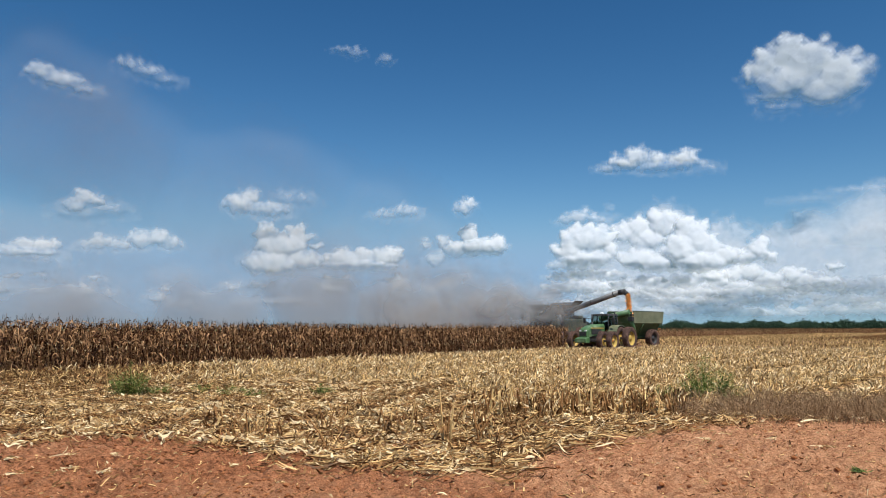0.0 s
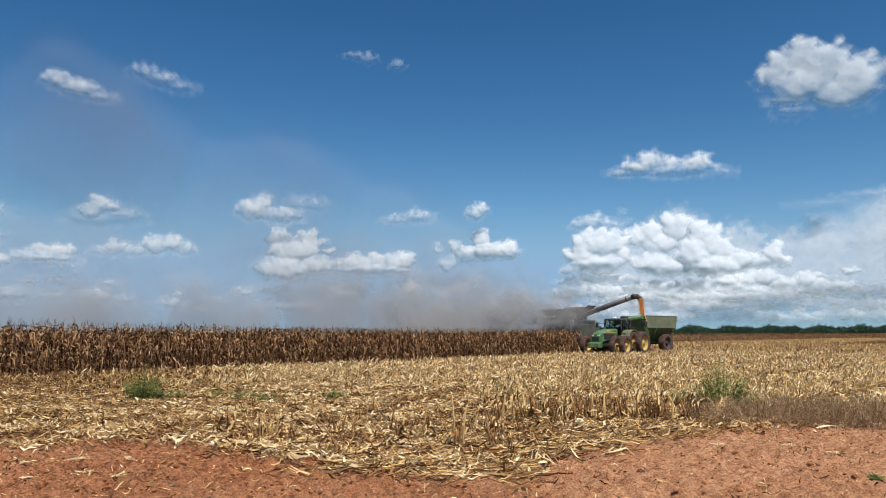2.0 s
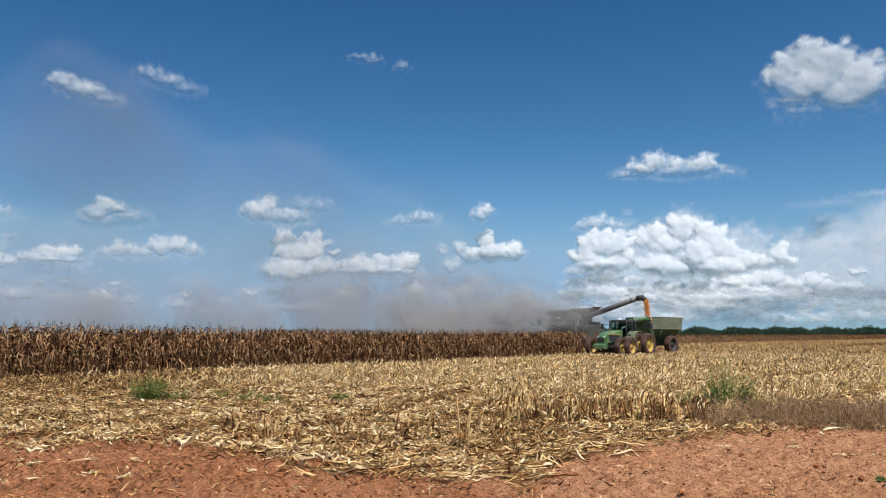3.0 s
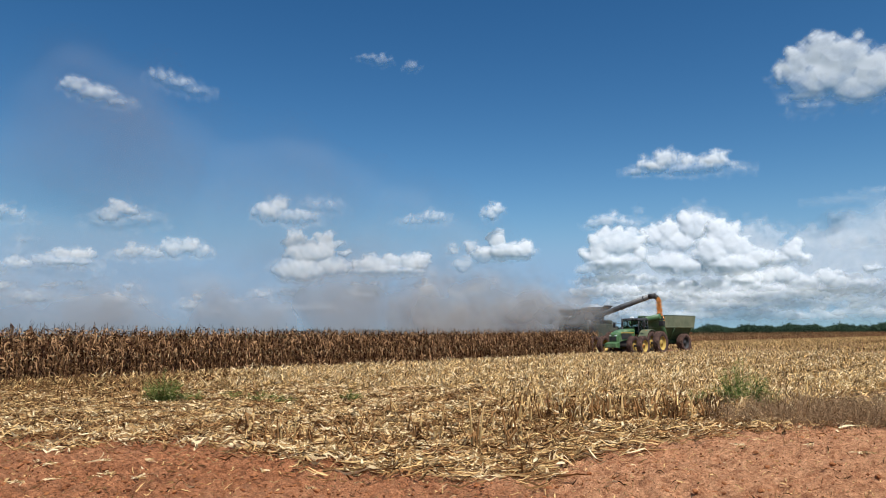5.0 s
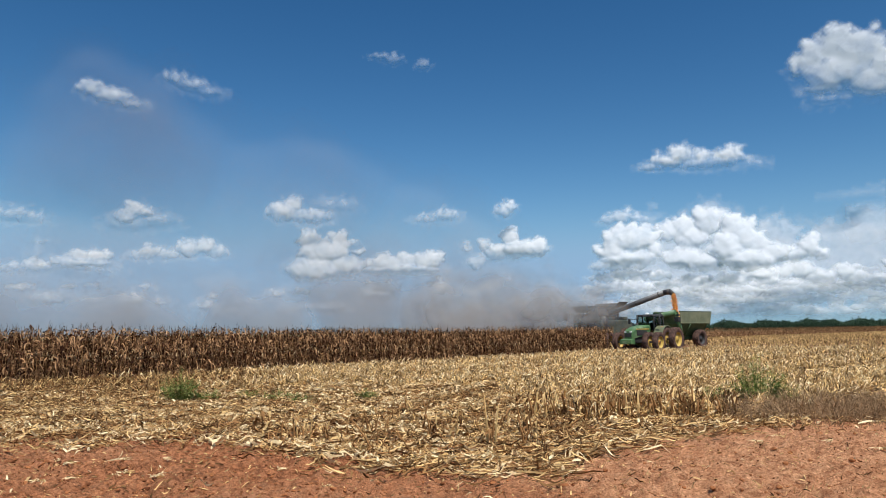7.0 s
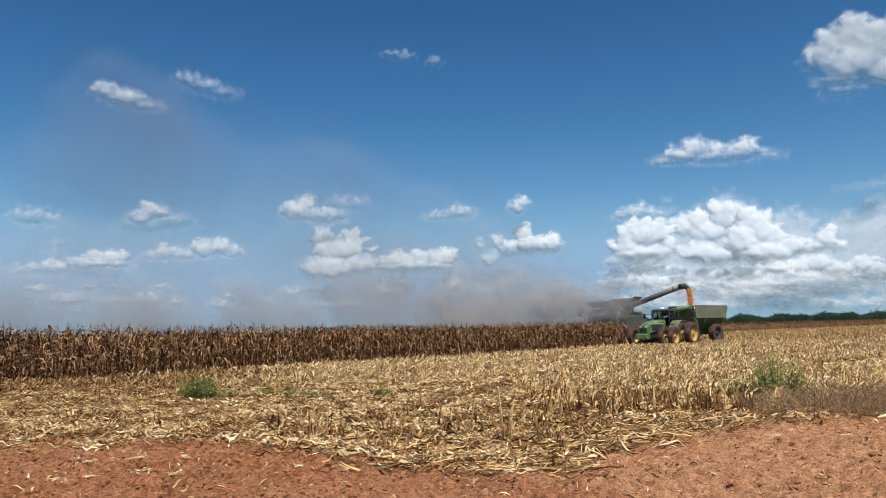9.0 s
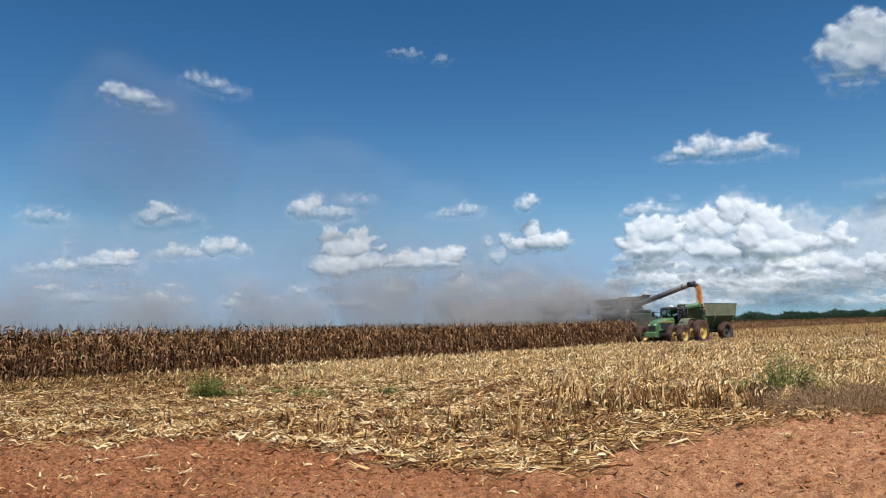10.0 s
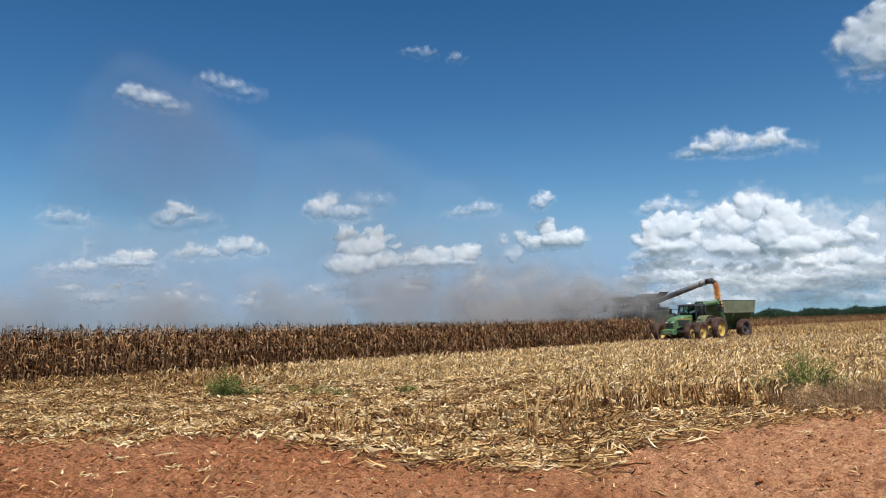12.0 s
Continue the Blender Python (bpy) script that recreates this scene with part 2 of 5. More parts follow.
def waves(P, size, seed, octaves=4, gain=0.5):
    """Smooth pseudo-noise in about -1..1 at points P (n, 2 or 3)."""
    r = np.random.default_rng(seed)
    out, amp, tot = np.zeros(len(P)), 1.0, 0.0
    f = 2 * np.pi / size
    for _ in range(octaves):
        for _ in range(4):
            d = r.normal(size=P.shape[1])
            d *= f * (0.7 + 0.6 * r.random()) / np.linalg.norm(d)
            out += amp * 0.35 * np.sin(P @ d + r.random() * 6.28)
        tot += amp
        amp *= gain
        f *= 2.1
    return out / tot * 1.3


def ground_z(x, y):
    """Height of the earth: clods and ruts close by, nearly level further out."""
    P = np.stack([np.asarray(x, float), np.asarray(y, float)], -1).reshape(-1, 2)
    r = np.hypot(P[:, 0], P[:, 1])
    near = np.clip((40 - r) / 25, 0, 1)
    return 0.035 * near * waves(P, 2.2, 3, 3) + 0.05 * near * waves(P, 0.55, 4, 3) + 0.045 * near * waves(P, 0.24, 6, 2) + 0.05 * waves(P, 30, 5, 2) * np.clip(r / 30, 0, 1)


def at_z(x, y):
    return float(ground_z([x], [y])[0])


def part(name, data, material, parent, label=""):
    """Links a bmesh (or a mesh) as one mesh object under a thing or a part."""
    if isinstance(data, bmesh.types.BMesh):
        me = bpy.data.meshes.new(name)
        data.to_mesh(me)
        data.free()
        me.materials.append(material)
        data = me
    ob = new(name, data)
    ob.parent = parent
    if label:
        ob["label"] = label
    return ob


def thing(name, label, category, m=None, group="", kind=""):
    ob = new(name)
    ob.empty_display_size = 0.2
    if m is not None:
        ob.matrix_world = m
    return tagged(ob, label, category, group, kind)


def solid(points_bottom, points_top, bevel=0.03):
    """A block between two four-cornered outlines, with softened edges."""
    bm = bmesh.new()
    lo, hi = [bm.verts.new(p) for p in points_bottom], [bm.verts.new(p) for p in points_top]
    n = len(lo)
    bm.faces.new(lo[::-1])
    bm.faces.new(hi)
    for i in range(n):
        bm.faces.new((lo[i], lo[(i + 1) % n], hi[(i + 1) % n], hi[i]))
    bmesh.ops.recalc_face_normals(bm, faces=bm.faces)
    if bevel:
        bmesh.ops.bevel(bm, geom=bm.edges[:], offset=bevel, segments=2, affect="EDGES", profile=0.6)
    return bm


def block(x0, x1, y0, y1, z0, z1, bevel=0.03):
    q = lambda z: [(x0, y0, z), (x1, y0, z), (x1, y1, z), (x0, y1, z)]
    return solid(q(z0), q(z1), bevel)


def rod(a, b, r, sides=10, r2=None):
    bm = bmesh.new()
    a, b = Vector(a), Vector(b)
    m = Matrix.Translation((a + b) / 2) @ (b - a).to_track_quat("Z", "Y").to_matrix().to_4x4()
    bmesh.ops.create_cone(bm, cap_ends=True, segments=sides, radius1=r, radius2=r if r2 is None else r2, depth=(b - a).length, matrix=m)
    for f in bm.faces:
        f.smooth = len(f.verts) == 4
    return bm


def merged(*bms):
    out = bmesh.new()
    for b in bms:
        me = bpy.data.meshes.new("tmp")
        b.to_mesh(me)
        b.free()
        out.from_mesh(me)
        bpy.data.meshes.remove(me)
    return out


def stuff(name, soup, mats, label, category, smooth=False):
    return tagged(new(name, soup.mesh(name, mats, smooth)), label, category, kind="stuff")


# ---------------------------------------------------------------- plan of the field: rows run along D, N points from the crop to the cut side
D = Vector((0.67, 0.743, 0)).normalized()
N = Vector((D.y, -D.x, 0))
CROP = -34.6          # the crop's edge, metres along N
FAR_CROP = -64.0      # edge of the next standing block
HARVESTER_S = 67.2    # where the machine is cutting, metres along D
D2, N2 = np.array(D[:2]), np.array(N[:2])


def plan(s, n, z=0.0):
    return D * s + N * n + Vector((0, 0, z))


def field_edge(x):
    """y at which the standing stubble begins, for each x."""
    x = np.asarray(x, float)
    return np.interp(x, [-46, -16, -9.1, -1.6, 0.3, 1.2, 4.8, 6.3, 10.3, 18, 69], [27.5, 23.8, 24.6, 25.9, 24.6, 15.9, 15.9, 17.6, 17.6, 16.6, 11.5]) + 0.35 * np.sin(x * 2.1) + 0.25 * np.sin(x * 5.3 + 1)


def litter_edge(x):
    """y at which the bare red earth ends and the flattened straw begins."""
    x = np.asarray(x, float)
    return np.interp(x, [-46, -13.7, -7.2, -5.6, -4.2, -2.5, -1.5, 0.9, 1.5, 2.3, 3.4, 4.8, 7.0, 18, 69], [14.2, 12.4, 11.8, 12.4, 11.6, 10.5, 9.6, 9.3, 10.6, 11.8, 12.7, 13.8, 14.9, 14.6, 11.5])


# ---------------------------------------------------------------- ground, one sheet to the horizon
def build_ground():
    rad = [0.0]
    r, step = 3.0, 0.13
    while r < 5000:
        rad.append(r)
        step = 0.13 if r < 6.2 else 0.055 if r < 13 else 0.13 if r < 24 else step * 1.06
        r += step
    rad = np.array(rad)
    fine = np.arange(-48, 48.01, 0.28)
    coarse = np.arange(54, 312, 6.0)
    az = np.radians(np.concatenate([fine, coarse]))
    X, Y = rad[1:, None] * np.sin(az), rad[1:, None] * np.cos(az)
    x, y = np.concatenate([[0], X.ravel()]), np.concatenate([[0], Y.ravel()])
    z = ground_z(x, y)
    k = len(az)
    s = Soup()
    i = np.arange(len(rad) - 2)[:, None] * k + np.arange(k)[None] + 1
    j = np.arange(len(rad) - 2)[:, None] * k + (np.arange(k)[None] + 1) % k + 1
    s.add(np.stack([x, y, z], -1), np.stack([i, i + k, j + k, j], -1).reshape(-1, 4))
    fan = np.arange(k)
    s.f.append(np.stack([np.zeros(k, int), fan + 1, (fan + 1) % k + 1], -1))
    s.mi.append(np.zeros(k))
    me = s.mesh("ground", [soil], True)
    at = me.attributes.new("straw_cover", "FLOAT", "POINT")
    cover = np.clip((y - litter_edge(x) - 1.6) / 2.2 * 0.5 + 0.05, -0.6, 0.75)
    cover = np.where(y < 3, -0.6, cover)
    at.data.foreach_set("value", cover.astype(np.float32))
    dry = np.clip(np.maximum(0.3 + (x + 1.5) / 7.0, 0.16) + 0.35 * waves(np.stack([x, y], -1), 4.0, 15, 3), 0, 0.8)
    far_land = np.clip((np.hypot(x, y) - 420) / 150, 0, 1)   # land beyond the fields, out of sight; its tone sets bounce light on clouds
    me.attributes.new("far_bounce", "FLOAT", "POINT").data.foreach_set("value", far_land.astype(np.float32))
    me.attributes.new("dryness", "FLOAT", "POINT").data.foreach_set("value", dry.astype(np.float32))
    return tagged(new("ground", me), "red earth track and straw-covered harvested field", "ground", kind="structure")


build_ground()


# ---------------------------------------------------------------- standing crop
def dry_maize(s, n, leaves, lean_seed, soup, detail=True, high=None):
    """Dry maize plants at the plan places (s, n): stalk, hanging leaves, ear and tassel."""
    r = np.random.default_rng(lean_seed)
    m = len(s)
    xy = s[:, None] * D2 + n[:, None] * N2
    z0 = ground_z(xy[:, 0], xy[:, 1])
    base = np.column_stack([xy, z0])
    H = r.normal(0, 0.12, m) + (np.interp(s, [9, 18, 35, 56], [2.32, 2.21, 2.07, 2.10]) if high is None else high)   # the land dips a little along the edge
    tilt = r.normal(0, 0.07, (m, 2))
    top = base + np.column_stack([tilt * H[:, None], H])
    soup.tubes(base, top, 0.014, 0.006, 1, 4 if detail else 3)
    k = 4
    for i in range(leaves):
        h = (0.08 + 0.92 * (i + r.random(m)) / leaves)
        p0 = base + (top - base) * h[:, None]
        a = r.random(m) * 6.283
        out = np.column_stack([np.cos(a), np.sin(a), np.zeros(m)])
        L = r.uniform(0.20, 0.50, m)
        rise, drop = r.uniform(0.0, 0.4, m), r.uniform(0.7, 1.6, m)
        t = np.linspace(0, 1, k)[None, :, None]
        reach = r.uniform(0.25, 0.75, m)
        C = p0[:, None] + out[:, None] * (L * reach)[:, None, None] * np.sin(t * 1.7) + np.array([0, 0, 1.0]) * L[:, None, None] * (rise[:, None, None] * t - drop[:, None, None] * t * t)
        C[:, :, 2] = np.maximum(C[:, :, 2], base[:, None, 2] + 0.03)
        C[:, 1:, :2] += r.normal(0, 0.035, (m, k - 1, 2))
        tw = r.uniform(-1.2, 1.2, m)
        side = np.column_stack([-np.sin(a) * np.cos(tw), np.cos(a) * np.cos(tw), np.sin(tw)])
        w = np.array([0.6, 1.0, 0.75, 0.08])[None, :, None] * r.uniform(0.018, 0.042, m)[:, None, None]
        soup.ribbons(C, side[:, None] * w, 0)
    if detail:
        h = r.uniform(0.42, 0.55, m)
        p0 = base + (top - base) * h[:, None]
        a = r.random(m) * 6.283
        o = np.column_stack([np.cos(a) * 0.35, np.sin(a) * 0.35, r.uniform(-1, 0.8, m)])
        soup.tubes(p0, p0 + o * 0.11, 0.014, 0.030, 2)
        soup.tubes(p0 + o * 0.11, p0 + o * 0.24, 0.030, 0.008, 2)
    for _ in range(3 if detail else 2):
        a = r.random(m) * 6.283
        up = np.column_stack([np.cos(a) * 0.28, np.sin(a) * 0.28, np.ones(m)])
        L = (r.uniform(0.08, 0.27, m) * (r.random(m) < 0.45))[:, None]
        mid = top + up * L * 0.5
        tip = mid + (up * [1.9, 1.9, 0.75]) * L * 0.5
        C = np.stack([top, mid, tip], 1)
        side = np.column_stack([-np.sin(a), np.cos(a), np.zeros(m)])[:, None] * np.array([0.008, 0.007, 0.004])[None, :, None]
        soup.ribbons(C, side, 3)


def build_crop():
    corn_mats = [corn_leaf, corn_stalk, corn_ear, tassel_mat]
    r = np.random.default_rng(21)
    near, far = Soup(), Soup()
    for row in range(9):
        n = CROP - 0.5 * row
        end = HARVESTER_S - 12.0 if row < 4 else HARVESTER_S - 7.5
        s = np.arange(-6, end, 0.21)
        s = s + r.normal(0, 0.05, len(s))
        dry_maize(s, n + r.normal(0, 0.06, len(s)), 24 if row < 3 else 13, 100 + row, near, row < 4)
    for row in range(4):   # the next standing block, beyond the land already cut
        n = FAR_CROP - 0.7 * row
        s = np.arange(95, 420, 0.26 if row < 3 else 0.4)
        s = s + r.normal(0, 0.07, len(s))
        dry_maize(s, n + r.normal(0, 0.06, len(s)), 7, 140 + row, far, False, 1.9)
    stuff("standing_corn", near, corn_mats, "tall dry brown maize crop standing in rows", "corn crop")
    stuff("standing_corn", far, corn_mats, "distant dry brown maize crop behind the harvested strip", "corn crop")


build_crop()


# ---------------------------------------------------------------- cut stubble
def stub_rows(soup, s, n, high, leaves, wide, seed, slots=(0, 0, 1)):
    r = np.random.default_rng(seed)
    m = len(s)
    xy = s[:, None] * D2 + n[:, None] * N2
    base = np.column_stack([xy, ground_z(xy[:, 0], xy[:, 1]) - 0.01])
    flat = np.where(np.mod(n + 0.5 * np.sin(s * 0.1), 5.6) < 1.5, 0.22, 1.0)
    H = high * r.uniform(0.65, 1.1, m) * flat
    tilt = r.normal(0, 0.17, (m, 2))
    top = base + np.column_stack([tilt * H[:, None], H])
    soup.tubes(base, top, 0.017 * wide, 0.012 * wide, slots[0], 4)
    k = 3
    for i in range(leaves):
        h = r.uniform(0.1, 0.9, m)
        p0 = base + (top - base) * h[:, None]
        a = math.atan2(D2[1], D2[0]) + np.where(r.random(m) < 0.5, 0, np.pi) + r.normal(0, 0.75, m)   # blades lie more along the row than across
        L = r.uniform(0.16, 0.42, m) * (0.45 + 0.55 * flat)
        t = np.linspace(0, 1, k)[None, :, None]
        out = np.column_stack([np.cos(a), np.sin(a), np.zeros(m)])
        C = p0[:, None] + out[:, None] * (L * r.uniform(0.2, 0.95, m))[:, None, None] * t + np.array([0, 0, 1.0]) * L[:, None, None] * (r.uniform(0.1, 1.0, m)[:, None, None] * t - r.uniform(0.0, 0.55, m)[:, None, None] * t * t)
        C[:, :, 2] = np.maximum(C[:, :, 2], base[:, None, 2] + 0.015)
        tw = r.uniform(-1.3, 1.3, m)
        side = np.column_stack([-np.sin(a) * np.cos(tw), np.cos(a) * np.cos(tw), np.sin(tw)])
        w = np.array([0.8, 1.0, 0.15])[None, :, None] * (r.uniform(0.009, 0.025, m) * wide)[:, None, None]
        soup.ribbons(C, side[:, None] * w, slots[2] if i % 2 else slots[1])


def build_stubble():
    r = np.random.default_rng(33)

    def grid(s0, s1, n0, n1, row, gap, far0, far1):
        nn = np.arange(n0, n1, row)
        ss = np.arange(s0, s1, gap)
        S, M = np.meshgrid(ss, nn)
        S, M = S.ravel() + r.normal(0, gap * 0.35, S.size), M.ravel() + r.normal(0, 0.06, S.size)
        x, y = S * D2[0] + M * N2[0], S * D2[1] + M * N2[1]
        d = np.hypot(x, y)
        az = np.degrees(np.arctan2(x, y))
        ok = (y > field_edge(x)) & (d >= far0) & (d < far1) & (az > -46) & (az < 38)
        return S[ok], M[ok]

    near, mid, far = Soup(), Soup(), Soup()
    s, n = grid(0, 60, CROP + 0.5, 12, 0.9, 0.07, 0, 36)
    old = s * D2[0] + n * N2[0] < -9.5 + r.normal(0, 1.5, len(s))   # more weathered towards the standing crop's corner
    stub_rows(near, s[~old], n[~old], 0.31, 8, 1.0, 41)
    stub_rows(near, s[old], n[old], 0.22, 8, 1.0, 45, (2, 2, 0))
    s, n = grid(10, 110, CROP + 0.5, 40, 0.9, 0.11, 36, 75)
    stub_rows(mid, s, n, 0.29, 4, 1.6, 42)
    s, n = grid(30, 330, FAR_CROP + 0.5, 160, 1.2, 0.6, 75, 300)
    beside = (n > CROP + 0.4) | (s > HARVESTER_S + 6)
    s, n = s[beside], n[beside]
    worn = (s > 120) & (np.abs(n + 29 + 3 * np.sin(s * 0.03)) < 9) & (r.random(len(s)) < np.clip((s - 110) / 50, 0, 0.85))   # a darker, older strip
    stub_rows(far, s[~worn], n[~worn], 0.30, 2, 3.2, 43, (0, 0, 0))
    stub_rows(far, s[worn], n[worn], 0.30, 3, 2.6, 46, (2, 2, 2))
    # darker, taller row ends beside the track
    s, n = grid(0, 40, CROP + 0.5, 12, 0.7, 0.06, 0, 19.5)
    x = s * D2[0] + n * N2[0]
    ends = (x > 0.8) & (x < 6.2)
    stub_rows(near, s[ends], n[ends], 0.42, 3, 1.1, 44, (2, 2, 0))
    for q in (near, mid, far):
        stuff("corn_stubble", q, [stubble_straw, straw_pale, straw_old], "pale cut maize stubble in rows with ragged leaves", "stubble")


build_stubble()


# ---------------------------------------------------------------- flattened straw, husks and clods
def build_litter():
    r = np.random.default_rng(55)

    def scatter(count, x0, x1, y0, y1, keep):
        x, y = r.uniform(x0, x1, count), r.uniform(y0, y1, count)
        ok = r.random(count) < keep(x, y)
        return x[ok], y[ok]

    def strips(soup, x, y, length, width, lift, slots):
        m = len(x)
        a = r.random(m) * 6.283
        a = np.where(r.random(m) < 0.4, r.normal(0.2, 0.45, m), a)
        L = length * r.uniform(0.4, 1.5, m)
        k = 4
        t = np.linspace(-0.5, 0.5, k)[None, :]
        bend = r.normal(0, 0.28, m)[:, None]
        cx = x[:, None] + L[:, None] * (np.cos(a)[:, None] * t - np.sin(a)[:, None] * bend * (t * t))
        cy = y[:, None] + L[:, None] * (np.sin(a)[:, None] * t + np.cos(a)[:, None] * bend * (t * t))
        z = ground_z(cx, cy).reshape(m, k) + 0.008 + lift * r.random((m, 1)) + lift * np.abs(r.normal(0, 0.9, (m, 1)) * t + r.normal(0, 0.12, (m, k)))
        tw = r.normal(0, 0.8, m)
        side = np.column_stack([-np.sin(a) * np.cos(tw), np.cos(a) * np.cos(tw), np.sin(tw)])
        w = (width * r.uniform(0.4, 1.6, m))[:, None, None] * np.array([0.5, 1, 0.9, 0.25])[None, :, None]
        soup.ribbons(np.stack([cx, cy, z], -1), side[:, None] * w, slots)

    soup = Soup()
    patch = lambda x, y: 0.5 + 0.5 * np.clip(waves(np.stack([x, y], -1), 2.5, 9, 3) * 2.0, -1, 1)
    ragged = lambda x, y: y - litter_edge(x) + 0.9 * waves(np.stack([x, y], -1), 1.7, 19, 4)
    inside = lambda x, y: ((ragged(x, y) > 0) & (y < field_edge(x) + 3)).astype(float) * np.clip(ragged(x, y) / 2.6 + 0.12, 0, 1)
    x, y = scatter(52000, -19, 16, 9, 26, lambda x, y: inside(x, y) * (0.35 + 0.65 * patch(x, y)))
    strips(soup, x, y, 0.30, 0.012, 0.10, 0)
    x, y = scatter(90000, -19, 16, 9, 27, lambda x, y: inside(x, y) * patch(x, y) ** 1.5 * np.interp(x, [-2, 1], [1.0, 0.5]) * np.interp(x - 0.5 * (y - 17), [-14, -8], [0.35, 1]))
    strips(soup, x, y, 0.24, 0.021, 0.09, 1)
    x, y = scatter(56000, -19, 16, 9, 26, lambda x, y: inside(x, y) * (1 - 0.6 * patch(x, y) * np.interp(x - 0.5 * (y - 17), [-14, -9], [0.2, 1])))
    strips(soup, x, y, 0.34, 0.012, 0.09, 2)
    # thick heap along the front of the straw
    heap = lambda x, y: np.clip(0.55 + 0.9 * waves(np.stack([x, y], -1), 1.4, 29, 3), 0.05, 1) * (ragged(x, y) > -0.1) * np.exp(-((y - litter_edge(x) - 1.3) / 1.0) ** 2) * np.interp(x, [-6, -2, 0, 3, 5.5, 7], [0.05, 0.3, 1, 1, 0.7, 0.1])
    x, y = scatter(24000, -8, 9, 9, 18, heap)
    strips(soup, x, y, 0.42, 0.010, 0.08, 0)
    x, y = scatter(15000, -8, 9, 9, 18, heap)
    strips(soup, x, y, 0.32, 0.014, 0.08, 1)
    x, y = scatter(27000, -8, 9, 9, 18, heap)
    strips(soup, x, y, 0.42, 0.012, 0.07, 2)
    # long stalks lying across the heap
    x, y = scatter(1100, -3, 7, 9.5, 18, lambda x, y: np.clip(ragged(x, y) / 1.2 - 0.1, 0, 1) * (y < litter_edge(x) + 4.5))
    m = len(x)
    a, L = r.normal(0.15, 0.5, m), r.uniform(0.35, 1.15, m)
    d = np.column_stack([np.cos(a), np.sin(a)]) * L[:, None] / 2
    z0, z1 = ground_z(x - d[:, 0], y - d[:, 1]), ground_z(x + d[:, 0], y + d[:, 1])
    for slot, pick in ((0, r.random(m) < 0.45), (2, r.random(m) < 0.5)):
        A = np.column_stack([x - d[:, 0], y - d[:, 1], z0 + r.uniform(0.015, 0.06, m)])[pick]
        B = np.column_stack([x + d[:, 0], y + d[:, 1], z1 + r.uniform(0.015, 0.09, m)])[pick]
        soup.tubes(A, B, 0.013, 0.009, slot, 4)
    # short snapped pieces standing and leaning in the straw
    for count, slot, high in ((2600, 0, 0.17), (3000, 2, 0.20)):
        x, y = scatter(count, -15, 9, 10, 24, lambda x, y: inside(x, y) * (y < field_edge(x) - 0.8) * (0.2 + 0.8 * patch(x + 9, y)))
        m = len(x)
        A = np.column_stack([x, y, ground_z(x, y)])
        H = high * r.uniform(0.4, 1.5, m)
        B = A + np.column_stack([r.normal(0, 0.6, m) * H, r.normal(0, 0.6, m) * H, H])
        soup.tubes(A, B, 0.009, 0.007, slot, 4)
        for _ in range(2):
            t = r.uniform(0.2, 1.0, (m, 1))
            P = A + (B - A) * t
            o = r.normal(0, 1, (m, 3)) * [0.10, 0.10, 0.05]
            C = np.stack([P, P + o * 0.6 + [0, 0, 0.02], P + o - [0, 0, 0.05]], 1)
            C[:, :, 2] = np.maximum(C[:, :, 2], A[:, None, 2] + 0.01)
            w = np.cross(o, r.normal(0, 1, (m, 3)))
            w /= np.linalg.norm(w, axis=1, keepdims=True) + 1e-9
            soup.ribbons(C, w[:, None] * np.array([0.008, 0.014, 0.003])[None, :, None], slot)
    # scraps on the bare earth
    bare = lambda x, y: (y < litter_edge(x)) * (0.15 + 0.85 * patch(x * 1.7, y * 1.7) ** 3) * np.interp(x, [-8, 0, 4, 10], [1, 0.7, 0.45, 0.5])
    x, y = scatter(900, -10, 12.5, 6.6, 15.5, bare)
    strips(soup, x, y, 0.15, 0.011, 0.012, 1)
    x, y = scatter(3600, -10, 12.5, 6.6, 15.5, bare)
    strips(soup, x, y, 0.13, 0.008, 0.012, 0)
    x, y = scatter(1500, -10, 12.5, 6.6, 15.5, bare)
    strips(soup, x, y, 0.12, 0.007, 0.01, 2)
    x, y = scatter(9000, -10, 12.5, 6.6, 15.5, lambda x, y: (y < litter_edge(x) + 1) * (0.2 + 0.8 * patch(x * 1.2 + 5, y * 1.2)))
    strips(soup, x, y, 0.05, 0.006, 0.01, 0)
    x, y = scatter(3500, -10, 12.5, 6.6, 15.5, lambda x, y: (y < litter_edge(x) + 2) * patch(x * 0.9 + 15, y * 0.9) ** 2)
    strips(soup, x, y, 0.09, 0.010, 0.015, 2)
    # loose straw between the stubble rows
    x, y = scatter(36000, -30, 30, 15, 48, lambda x, y: (y > field_edge(x)) * 0.9 * (x * N2[0] + y * N2[1] > CROP + 0.2))
    old = x < -10.5 + r.normal(0, 1.5, len(x))
    strips(soup, x[~old], y[~old], 0.34, 0.018, 0.10, 0)
    strips(soup, x[old], y[old], 0.34, 0.018, 0.10, 2)
    stuff("straw_litter", soup, [straw, straw_pale, straw_old], "flattened pale and brown maize straw and husks", "straw")

    clods = Soup()
    m = 26000
    x, y = r.uniform(-10, 12.5, m), r.uniform(6.6, 16, m)
    ok = (y < litter_edge(x) + 1.2) & (r.random(m) < (0.3 + 0.7 * patch(x * 0.8 + 40, y * 0.8)) * np.interp(x, [-1, 3], [1, 0.3]))
    x, y = x[ok], y[ok]
    m = len(x)
    size = np.minimum(0.009 * np.exp(r.normal(0, 0.6, m)), 0.024)
